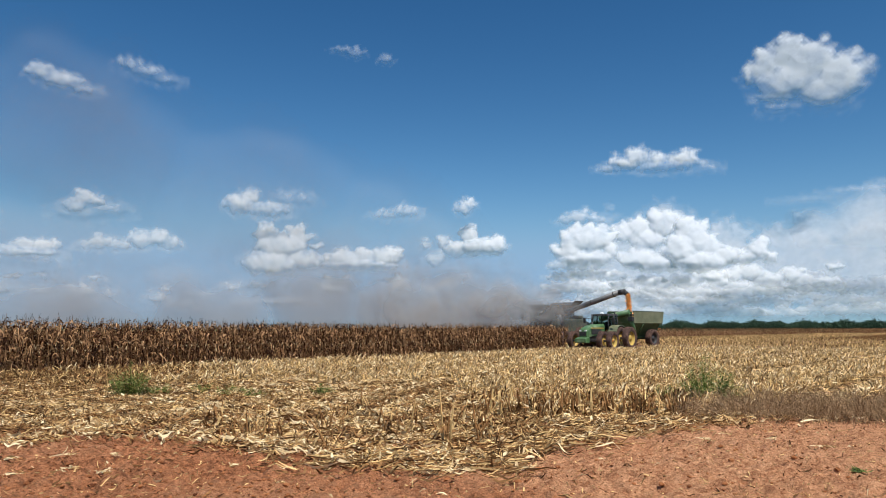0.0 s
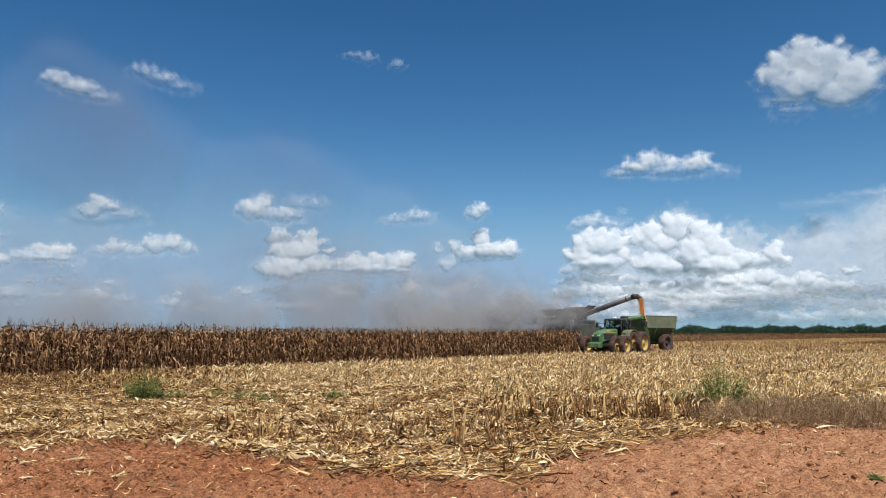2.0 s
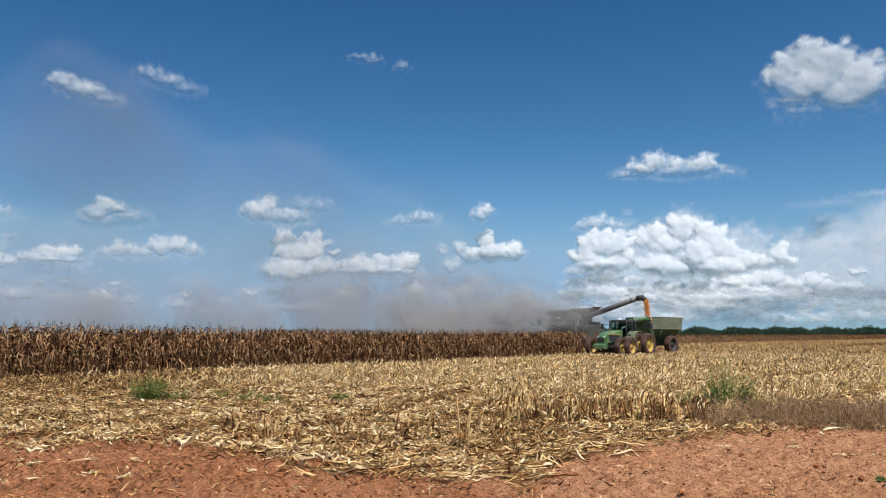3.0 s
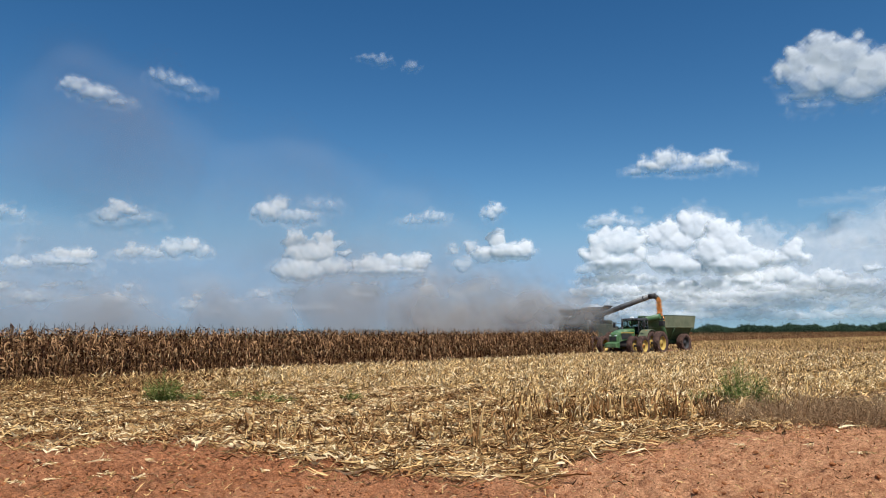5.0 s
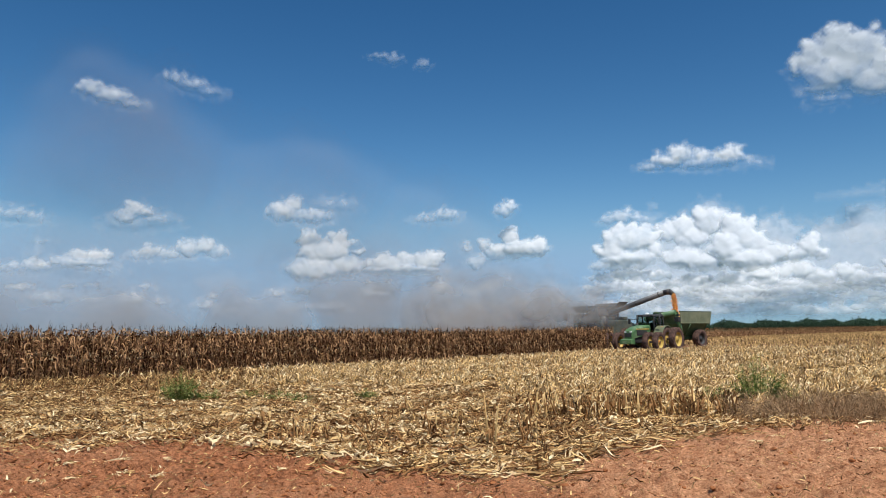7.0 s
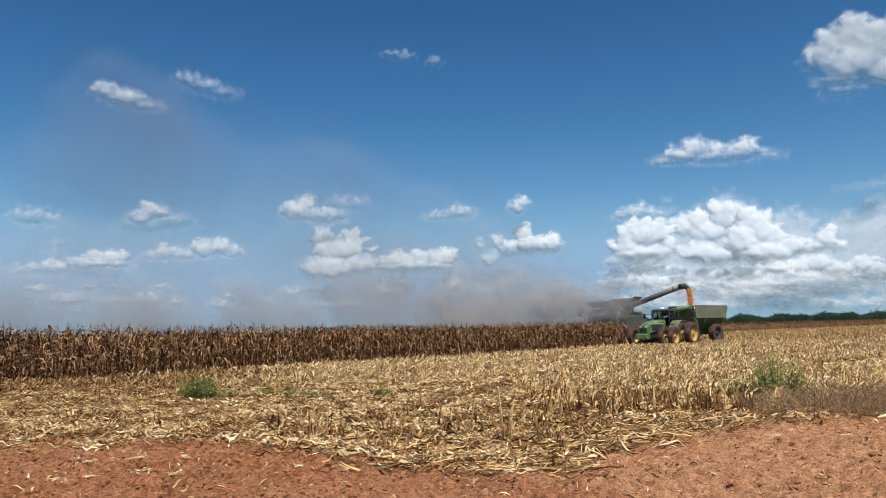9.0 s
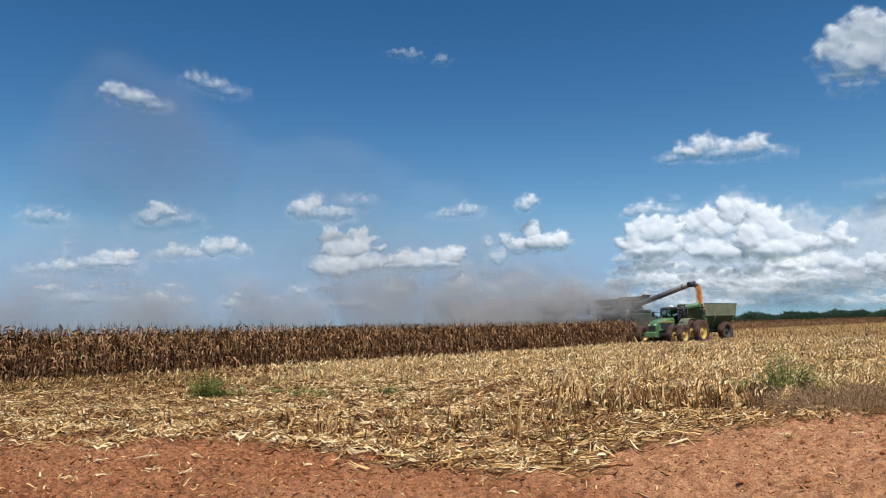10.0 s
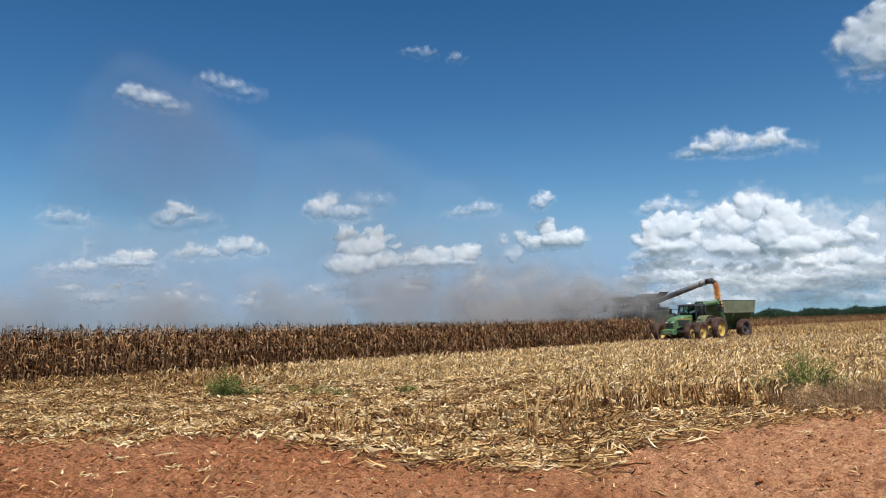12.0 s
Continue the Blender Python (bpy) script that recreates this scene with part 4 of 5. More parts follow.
    header = part("corn_header", block(4.8, 5.7, -2.8, 2.8, 0.3, 0.8, 0.08), green_dusty, H)
    for k in range(9):
        y = -2.8 + 0.7 * k
        part("snout", solid([(5.6, y - 0.2, 0.15), (5.62, y - 0.2, 0.75), (5.62, y + 0.2, 0.75), (5.6, y + 0.2, 0.15)], [(6.9, y - 0.03, 0.1), (6.9, y - 0.03, 0.16), (6.9, y + 0.03, 0.16), (6.9, y + 0.03, 0.1)], 0.01), green_dusty, header)
    # unloading tube out to its left: a turret, a long straight tube with bands and a drooping spout
    a, b = Vector((0.9, 1.75, 3.62)), Vector((0.8, 8.75, 5.75))
    along = (b - a).normalized()
    part("turret", merged(rod((0.9, 1.35, 2.2), (0.9, 1.6, 3.6), 0.34, 16), rod((0.9, 1.45, 3.5), a + along * 0.3, 0.33, 16)), grey_mat, H)
    part("unloading_tube", rod(a, b, 0.27, 20), grey_mat, H, "long grey unloading tube")
    for t in (0.04, 0.52, 0.9):
        part("tube_band", rod(a.lerp(b, t), a.lerp(b, t + 0.012), 0.295, 20), black_mat, H)
    knee = b + Vector((0, 0.55, 0.02))
    tip = knee + Vector((0, 0.30, -0.28))
    part("spout", merged(rod(b - along * 0.1, knee, 0.28, 18), rod(knee - Vector((0, 0.12, -0.04)), tip, 0.27, 16, 0.22)), black_mat, H, "black rubber spout")
    bpy.context.view_layer.update()
    return H.matrix_world @ tip


# the train bends slightly: the tractor turns out towards the track
cart_at, cart_turn, tractor_turn = plan(68.1, -34.0), heading - 5, heading + 1
tractor_at = plan(60.7, -33.65)
build_tractor(tractor_at, tractor_turn)
build_cart(cart_at, cart_turn)
spout_end = build_harvester(HARVESTER_S, CROP - 9.1)
build_grain(cart_at, cart_turn, spout_end)


# ---------------------------------------------------------------- weeds, broken stalks, husks
def weed(x, y, width, height, count, material, seed, label, leafy=True):
    r = np.random.default_rng(seed)
    stems, leaves = Soup(), Soup()
    z = at_z(x, y)
    a, q = r.random(count) * 6.283, np.sqrt(r.random(count))
    A = np.column_stack([np.cos(a) * q * width * 0.22, np.sin(a) * q * width * 0.22, np.full(count, -0.02)])
    h = height * r.uniform(0.45, 1.0, count) * (1 - 0.45 * q)
    B = A + np.column_stack([np.cos(a) * q * width * 0.36, np.sin(a) * q * width * 0.36, h])
    stems.tubes(A, B, 0.006, 0.003, 0, 3)
    k = 30
    t = r.uniform(0.15, 1.05, (count, k))
    P = (A[:, None] + (B - A)[:, None] * t[..., None]).reshape(-1, 3)
    m = len(P)
    P = P + r.normal(0, 0.03, (m, 3))
    la = r.random(m) * 6.283
    L = r.uniform(0.04, 0.11, m) if leafy else r.uniform(0.04, 0.10, m)
    out = np.column_stack([np.cos(la), np.sin(la), r.uniform(-0.3, 0.8, m)]) * L[:, None]
    C = np.stack([P, P + out * 0.5, P + out + [0, 0, -0.01]], 1)
    C[:, :, 2] = np.maximum(C[:, :, 2], 0.01)
    side = np.column_stack([-np.sin(la), np.cos(la), r.uniform(-0.5, 0.5, m)])
    w = np.array([0.3, 1.0, 0.1])[None, :, None] * (0.011 if leafy else 0.006)
    leaves.ribbons(C, side[:, None] * w, 0)
    ob = thing("weed", label, "weed", pose(x, y, z), "weeds at the field edge")
    part("stalk", stems.mesh("weed_stalk", [weed_dry if not leafy else material]), None, ob)
    part("foliage", leaves.mesh("weed_foliage", [material]), None, ob)


weed(-9.31, 20.91, 1.15, 1.2, 90, weed_green, 1, "bushy green weed standing in the straw")
weed(-8.63, 21.26, 0.8, 0.55, 30, weed_green, 2, "small green weed beside the bushy one")
weed(-6.40, 21.37, 0.9, 0.45, 26, weed_green, 3, "low green weed in the stubble")
weed(-5.43, 20.46, 0.6, 0.32, 18, weed_green, 4, "low green weed in the straw")
weed(-3.66, 21.26, 0.7, 0.42, 24, weed_green, 5, "low green weed in the straw")
weed(-7.54, 21.94, 0.6, 0.5, 18, weed_green, 6, "low green weed in the stubble")
weed(7.1, 18.97, 1.3, 1.5, 100, weed_green, 7, "tall sparse green weed at the stubble edge")
weed(7.7, 18.51, 0.9, 0.8, 20, weed_green, 8, "sparse green weed at the stubble edge")
weed(5.71, 18.3, 0.8, 0.8, 26, weed_green, 9, "sparse green weed at the stubble edge")
weed(5.71, 9.83, 0.25, 0.04, 3, weed_green, 10, "low creeping green weed on bare earth")


def build_brush():
    """Strip of dead twiggy weeds along the edge of the track."""
    r = np.random.default_rng(77)
    soup = Soup()
    m = 6400
    x = r.uniform(5.2, 19, m)
    y = r.normal(15.8, 0.6, m) - 0.03 * (x - 7)
    keep = r.random(m) < np.interp(x, [5.2, 7, 9, 19], [0.25, 0.7, 1, 1])
    x, y = x[keep], y[keep]
    m = len(x)
    A = np.column_stack([x, y, ground_z(x, y) - 0.01])
    H = r.uniform(0.2, 0.62, m)
    B = A + np.column_stack([r.normal(0, 0.4, m) * H, r.normal(0, 0.35, m) * H, H])
    soup.tubes(A, B, 0.004, 0.002, 0, 3)
    for _ in range(6):
        t = r.uniform(0.3, 1.0, m)[:, None]
        P = A + (B - A) * t
        Q = P + r.normal(0, 0.08, (m, 3)) + [0, 0, 0.05]
        side = r.normal(0, 1, (m, 3))
        side /= np.linalg.norm(side, axis=1, keepdims=True)
        soup.ribbons(np.stack([P, Q], 1), side[:, None] * np.array([0.004, 0.003])[None, :, None], 0)
    stuff("dead_weeds", soup, [weed_dry], "grey-brown dead twiggy weeds along the track", "weeds")


build_brush()


def broken_stalk(x, y, h, lean, seed, material=None, thick=1.0, label="snapped dry maize stalk with curled leaves in the straw", group="broken maize stalks"):
    """A snapped maize stalk with a frayed end and curled leaves."""
    r = np.random.default_rng(seed)
    ob = thing("broken_stalk", label, "stalk", pose(x, y, at_z(x, y) - 0.01), group)
    st = Soup()
    mid = np.array([[lean * h * 0.4, r.normal(0, 0.03), h * 0.55]])
    top = np.array([[lean * h, r.normal(0, 0.06), h]])
    st.tubes(np.zeros((1, 3)), mid, 0.022 * thick, 0.018 * thick, 0, 4)
    st.tubes(mid, top, 0.018 * thick, 0.010 * thick, 0, 4)
    part("stalk", st.mesh("stalk", [material or straw]), None, ob)
    for i in range(r.integers(3, 6)):
        lf = Soup()
        a, L, t = r.random() * 6.283, r.uniform(0.15, 0.4), r.uniform(0.15, 0.95)
        p0 = top[0] * t
        u = np.linspace(0, 1, 6)
        C = p0 + np.outer(u, [math.cos(a) * L * 0.6, math.sin(a) * L * 0.6, 0]) + np.outer(u * r.uniform(0, 0.5) - u * u * r.uniform(0.3, 1.1), [0, 0, L])
        C[:, 2] = np.maximum(C[:, 2], 0.02)
        tw = np.linspace(0, r.normal(0, 1.5), 6)
        W = np.column_stack([-math.sin(a) * np.cos(tw), math.cos(a) * np.cos(tw), np.sin(tw)]) * (0.030 * np.array([0.6, 1, 1, 0.8, 0.6, 0.1]))[:, None]
        lf.ribbons(C[None], W[None], 0)
        part("leaf", lf.mesh("leaf", [straw_old if r.random() < 0.6 else straw]), None, ob)


def husk(x, y, size, seed):
    """A torn pale husk: a few papery blades from one end."""
    r = np.random.default_rng(seed)
    ob = thing("husk", "torn pale papery maize husk lying on red earth", "husk", pose(x, y, at_z(x, y) + 0.012, 0, 0, r.uniform(0, 360)), "husks on the track")
    for i in range(r.integers(9, 15)):
        lf = Soup()
        a, L = r.normal(0, 0.9), size * r.uniform(0.35, 1.1)
        u = np.linspace(0, 1, 7)
        C = np.outer(u, [math.cos(a) * L, math.sin(a) * L, 0]) + np.outer(np.sin(u * 3.1) * r.uniform(0.02, 0.22) + 0.012 * i, [0, 0, size * 0.6])
        C[1:, :2] += r.normal(0, size * 0.05, (6, 2)).cumsum(0)
        tw = r.normal(0, 0.7, 7).cumsum()
        W = np.column_stack([-math.sin(a) * np.cos(tw), math.cos(a) * np.cos(tw), 0.6 * np.sin(tw)]) * (size * r.uniform(0.03, 0.09) * np.array([0.5, 0.9, 1, 1, 0.8, 0.5, 0.1]))[:, None]
        lf.ribbons(C[None], W[None], 0)
        part("blade", lf.mesh("blade", [straw_pale if r.random() < 0.65 else straw]), None, ob)


# ---------------------------------------------------------------- woods on the horizon
def build_woods(name, az0, az1, dist, high, count, leaf, material, label, seed):
    r = np.random.default_rng(seed)
    soup = Soup()
    az = np.radians(r.uniform(az0, az1, count))
    d = dist * r.uniform(0.97, 1.1, count)
    x, y = np.sin(az) * d, np.cos(az) * d
    H = high * (0.72 + 0.22 * waves(np.stack([np.degrees(az) * 10, np.zeros(count)], -1), 14, seed, 3)) * r.uniform(0.85, 1.1, count)
    A = np.column_stack([x, y, np.zeros(count)])
    soup.tubes(A, A + np.column_stack([np.zeros((count, 2)), H * 0.7]), H * 0.02, H * 0.008, 0, 4)
    k = 80
    v = r.normal(0, 1, (count, k, 3))
    v /= np.linalg.norm(v, axis=2, keepdims=True)
    v *= r.random((count, k, 1)) ** 0.4
    wide = H * r.uniform(0.35, 0.7, count)
    lump = 1 + 0.25 * np.sin(v[..., 0] * 5 + az[:, None] * 900) * np.cos(v[..., 1] * 4)
    c = A[:, None] + v * lump[..., None] * np.stack([wide, wide, H * 0.46], -1)[:, None] + np.stack([0 * H, 0 * H, H * 0.56], -1)[:, None]
    tri = r.normal(0, leaf, (count, k, 3, 3))
    P = c[:, :, None] + tri
    P[..., 2] = np.maximum(P[..., 2], 0)
    soup.add(P, np.arange(count * k * 3).reshape(-1, 3))
    stuff(name, soup, [material], label, "woods")


build_woods("woods", 12, 50, 640, 9.9, 2600, 0.4, woods_mat, "dark green wood along the horizon", 5)
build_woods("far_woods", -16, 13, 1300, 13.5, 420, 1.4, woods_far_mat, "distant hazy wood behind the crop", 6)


# ---------------------------------------------------------------- clouds: heaped billows with soft rims, 4 km off
CLOUD_DIST = 4000.0
DEG = CLOUD_DIST * math.pi / 180


def cloud(az, el, lobes, cover, label, seed=1, base=None, soft=0.25, puffs=10, relief=0.6, grain=0.058, lean=0.5, fray=0.55, billow=1.3, smooth=9, sub=0, dist=CLOUD_DIST, name="cloud", material=None, group="clouds in the sky"):
    """lobes: (across, up, half width, half height) in degrees about (az, el). Smaller billows sit on each lobe.
    base: flat underside, degrees below el. cover: how much of the sky it hides."""
    r = np.random.default_rng(seed)
    balls = []
    for dx, dz, w, h in lobes:
        grow = 0.97 if dist < 1000 else 1.04 if dist < 4000 else 1.2
        w, h = w * grow, h * grow
        balls.append((dx, dz, w, h))
        for k in range(puffs):
            t = r.uniform(-0.35, math.pi + 0.35)
            q, g = r.uniform(0.45, 0.9), min(w, h) * r.uniform(0.22, 0.55)
            px, pz, pw = dx + math.cos(t) * w * q, dz + math.sin(t) * h * q, g * r.uniform(1.0, 1.5)
            balls.append((px, pz, pw, g))
            for _ in range(sub):   # small heads on each billow
                t2, f2 = r.uniform(-0.2, math.pi + 0.2), r.uniform(0.28, 0.5)
                balls.append((px + math.cos(t2) * pw * 0.85, pz + math.sin(t2) * g * 0.85, pw * f2, g * f2))
    B = np.array(balls)
    billow = min(billow, 0.35 + 1.2 * max(q[3] for q in lobes)) if dist > 1000 else billow
    pad = 0.4 + 0.8 * soft
    u0, u1 = (B[:, 0] - B[:, 2]).min() - pad, (B[:, 0] + B[:, 2]).max() + pad
    v0, v1 = (B[:, 1] - B[:, 3]).min() - pad, (B[:, 1] + B[:, 3]).max() + pad
    v0 = max(v0, 0.0 - el)
    nu, nv = int((u1 - u0) / grain) + 2, int((v1 - v0) / grain) + 2
    U, V = [q.ravel() for q in np.meshgrid(np.linspace(u0, u1, nu), np.linspace(v0, v1, nv), indexing="ij")]
    P = np.stack([U, V], -1)
    wu = U + 0.14 * billow * waves(P, billow, seed * 7 + 1, 3, 0.42)
    wv = V + 0.09 * billow * waves(P, billow, seed * 7 + 2, 3, 0.42)
    inner, height = np.full(len(U), -9.0), np.zeros(len(U))
    for x, z, w, h in balls:
        rr = np.sqrt(((wu - x) / w) ** 2 + ((wv - z) / h) ** 2)
        inner = np.maximum(inner, (1 - rr) * min(w, h))
        height = np.maximum(height, np.sqrt(np.clip(1 - rr * rr, 0, 1)) * (0.4 * w + 0.6 * h) * (0.7 if w > 0.7 else 1.0) + 0.25 * min(w, h) * (rr < 1))
    if base is not None:
        above = V + 0.35 * (wv - V) + base * 1.2 + 0.1
        inner = np.minimum(inner, above * 0.6)
        height = height * np.clip(above / 1.0 + 0.12, 0.08, 1) ** 0.5
    if soft > 4:   # thin haze is even across its middle
        inner = np.minimum(inner, 0.45 * soft)
    fine = waves(P, 0.9 * billow, seed * 7 + 3, 4, 0.5)
    low = np.clip(0.5 - V / (0.9 * max(q[3] for q in lobes)), 0, 1) if dist > 1000 else 0.0
    edge, soft = soft, soft * (1 + 1.0 * low)   # crisp heads, undersides that dissolve
    alpha = np.clip((inner + edge * fray * fine + soft * (0.65 if dist > 1000 else 0.5)) / (2 * soft), 0, 1)
    alpha = alpha * alpha * (3 - 2 * alpha) * cover
    height = height + 0.025 * fine
    for _ in range(smooth):   # soften the creases between billows
        g = height.reshape(nu, nv)
        g = np.pad(g, 1, mode="edge")
        height = ((g[:-2, 1:-1] + g[2:, 1:-1] + g[1:-1, :-2] + g[1:-1, 2:] + 2 * g[1:-1, 1:-1]) / 6).ravel()
    if dist > 1000:   # low swellings over the billows
        height = height - 0.05 * billow * np.abs(waves(P, 1.3 * billow, seed * 7 + 4, 2))
    a, e = np.radians(az + U / math.cos(radians(el))), np.radians(el + V)
    d = (dist + (lean * (V - v0) - height * relief) * dist * math.pi / 180)[:, None]
    X = np.stack([np.sin(a) * np.cos(e), np.cos(a) * np.cos(e), np.sin(e)], -1) * d + [0, 0, EYE]
    a0, e0 = radians(az), radians(el)
    centre = np.array([math.sin(a0) * math.cos(e0), math.cos(a0) * math.cos(e0), math.sin(e0)]) * dist + [0, 0, EYE]
    i = (np.arange(nu - 1)[:, None] * nv + np.arange(nv - 1)[None]).ravel()
    F = np.stack([i, i + nv, i + nv + 1, i + 1], -1)
    F = F[alpha[F].max(1) > 0.015]
    used = np.unique(F)
    index = np.full(len(U), -1)
    index[used] = np.arange(len(used))
    soup = Soup()
    soup.add((X - centre)[used], index[F])
    me = soup.mesh(name, [material or cloud_mat], True)
    me.attributes.new("thickness", "FLOAT", "POINT").data.foreach_set("value", alpha[used].astype(np.float32))
    ob = tagged(new(name, me), label, name, group)
    ob.location = Vector(centre)


FAIR = "small white fair-weather cloud in a blue sky"
WISP = "thin wispy white cloud in a blue sky"
HEAP = "heaped white cloud above the crop"
BIG = "large white billowing cloud in a blue sky"
BANK = "great bank of heaped white clouds low in the sky"
cloud(-29.84, 17.81, [(-1.1, 0.3, 0.8, 0.48), (0.2, -0.05, 1.2, 0.5), (1.6, -0.5, 0.8, 0.3)], 0.9, FAIR, seed=1, soft=0.4, puffs=5, smooth=14, fray=0.35)
cloud(-24.0, 19.2, [(-1.0, 0.4, 0.75, 0.38), (0.2, 0.0, 1.0, 0.38), (1.4, -0.4, 0.8, 0.3)], 0.62, FAIR, seed=2, soft=0.5, puffs=5, smooth=14, fray=0.35)
cloud(-7.79, 22.2, [(-0.6, 0.1, 0.8, 0.2), (0.3, -0.1, 0.6, 0.35)], 0.35, WISP, seed=3)
cloud(-4.9, 21.7, [(0, 0, 0.5, 0.3)], 0.35, WISP, seed=4)
cloud(11.59, 6.44, [(0.29, 0.70, 1.97, 1.08), (-1.10, 0.08, 1.06, 1.27), (0.01, -0.87, 2.18, 0.81), (2.03, -0.18, 0.60, 0.76), (-0.52, 1.41, 0.88, 0.54), (1.24, 1.42, 0.95, 0.49), (-1.33, -1.37, 1.41, 0.54), (0.78, -1.26, 1.30, 0.54)], 1.0, BANK, seed=1, base=1.32, puffs=7, sub=4, relief=0.8, smooth=5, soft=0.18, dist=3700)
cloud(16.67, 7.08, [(-1.93, 0.46, 0.85, 0.80), (-0.87, 0.63, 0.92, 0.97), (0.95, 1.14, 1.11, 1.13), (1.94, 1.42, 0.61, 0.69), (-0.07, -0.08, 1.33, 0.88), (-0.85, -1.59, 1.59, 0.88), (0.79, -2.01, 1.84, 0.83)], 1.0, BANK, seed=2, base=2.25, puffs=7, sub=4, relief=0.8, smooth=5, soft=0.18, dist=3770)
cloud(20.60, 6.28, [(-1.20, 1.35, 0.80, 1.04), (-0.39, 0.73, 1.07, 1.16), (0.55, -0.05, 0.97, 0.85), (1.44, -0.74, 1.07, 0.72), (-1.44, -0.07, 1.20, 1.21), (-0.14, -1.13, 2.04, 0.86)], 1.0, BANK, seed=3, base=1.68, puffs=7, sub=4, relief=0.8, smooth=5, soft=0.18, dist=3735)
cloud(23.81, 5.47, [(-0.52, -0.17, 1.58, 0.50), (0.82, 0.34, 0.81, 0.79), (1.55, -0.29, 0.47, 0.45)], 1.0, BANK, seed=4, base=0.53, puffs=6, sub=4, relief=0.85, smooth=4, soft=0.2, dist=3805)
cloud(11.81, 4.21, [(-1.94, -0.04, 1.33, 0.36), (-0.26, 0.10, 1.75, 0.50), (1.90, -0.06, 1.28, 0.40)], 0.95, BANK, seed=5, base=0.25, puffs=7, sub=3, relief=0.8, smooth=4, soft=0.22, dist=3840)
cloud(16.01, 3.39, [(-1.68, 0.03, 1.10, 0.40), (0.55, 0.19, 1.08, 0.61), (1.64, -0.24, 1.06, 0.35)], 0.95, BANK, seed=6, base=0.33, puffs=7, sub=3, relief=0.8, smooth=4, soft=0.22, dist=3875)
cloud(20.12, 3.75, [(-1.02, -0.13, 1.44, 0.52), (0.78, 0.31, 1.17, 0.68), (1.53, -0.23, 0.85, 0.42)], 0.95, BANK, seed=7, base=0.52, puffs=7, sub=3, relief=0.8, smooth=4, soft=0.22, dist=3910)
cloud(24.17, 3.99, [(-1.32, 0.12, 0.91, 0.59), (-0.19, 0.27, 0.96, 0.71), (1.06, -0.37, 1.09, 0.61)], 0.95, BANK, seed=8, base=0.84, puffs=7, sub=3, relief=0.8, smooth=4, soft=0.22, dist=3945)
cloud(28.08, 3.77, [(-1.32, 0.11, 0.77, 0.61), (-0.71, -0.29, 0.83, 0.44), (0.65, -0.43, 1.15, 0.36), (1.40, 0.60, 0.67, 0.31)], 0.9, BANK, seed=9, base=0.61, puffs=6, sub=3, relief=0.8, smooth=3, soft=0.18, dist=3980)
cloud(11.41, 8.74, [(-0.13, 0.14, 1.14, 0.50), (-1.19, 0.01, 0.58, 0.27), (0.96, -0.14, 0.78, 0.27)], 0.85, FAIR, seed=10, base=0.26, soft=0.35, sub=2)
cloud(13.50, 9.18, [(-0.02, -0.45, 0.77, 0.36), (0.15, 0.44, 0.21, 0.27)], 0.35, WISP, seed=11, soft=0.4, sub=2)
cloud(-13.02, 6.42, [(-1.32, 0.92, 0.81, 0.78), (1.08, 0.86, 0.73, 0.92), (-0.18, 0.11, 1.81, 0.92), (2.60, 0.18, 0.41, 0.23), (-0.93, -1.18, 2.02, 0.91), (1.32, -0.89, 1.59, 0.74)], 0.92, HEAP, seed=12, soft=0.26, puffs=7, sub=4, relief=0.85, smooth=3)
cloud(-6.58, 5.59, [(-1.55, -0.04, 1.39, 0.65), (-0.02, 0.28, 1.02, 0.60), (1.84, 0.27, 1.21, 0.70), (-0.26, -0.51, 2.78, 0.46)], 0.92, HEAP, seed=13, base=0.73, soft=0.24, puffs=7, sub=4, relief=0.85, smooth=3)
cloud(-10.53, 3.18, [(-6.28, 0.05, 0.75, 0.27), (-4.07, 0.15, 1.34, 0.32), (-2.71, -1.08, 1.62, 0.27), (1.84, 0.28, 1.38, 0.60), (6.71, 0.58, 0.56, 0.65)], 0.72, FAIR, seed=14, soft=0.4, sub=2)
cloud(2.66, 6.85, [(-0.56, 0.74, 0.65, 0.60), (-1.61, -0.40, 0.93, 0.56), (0.34, -0.25, 1.57, 0.70), (1.73, -0.10, 0.78, 0.65)], 1.0, FAIR, seed=15, base=0.70, soft=0.2, puffs=7, sub=4, relief=0.9, smooth=3)
cloud(-0.64, 6.55, [(0.66, 0.52, 0.51, 0.47), (-0.01, -0.87, 0.70, 0.51), (-0.83, 0.35, 0.33, 0.37)], 0.75, FAIR, seed=16, soft=0.35, sub=2)
cloud(1.88, 10.03, [(-0.12, -0.16, 0.60, 0.46), (0.30, 0.15, 0.42, 0.42)], 0.95, FAIR, seed=17, soft=0.3, sub=2)
cloud(-3.83, 9.44, [(-0.86, -0.13, 0.93, 0.28), (0.77, 0.13, 1.03, 0.42)], 0.75, FAIR, seed=18, base=0.30, soft=0.4, sub=2)
cloud(-15.20, 9.91, [(-1.37, -0.12, 0.97, 0.72), (-0.63, 0.54, 0.71, 0.54), (0.94, -0.46, 1.43, 0.50)], 1.0, FAIR, seed=19, base=0.74, soft=0.35, puffs=7, sub=3, smooth=6)
cloud(-12.24, 10.46, [(-0.63, 0.03, 0.81, 0.46), (0.64, -0.03, 0.82, 0.41)], 0.42, WISP, seed=20, soft=0.6, sub=2)
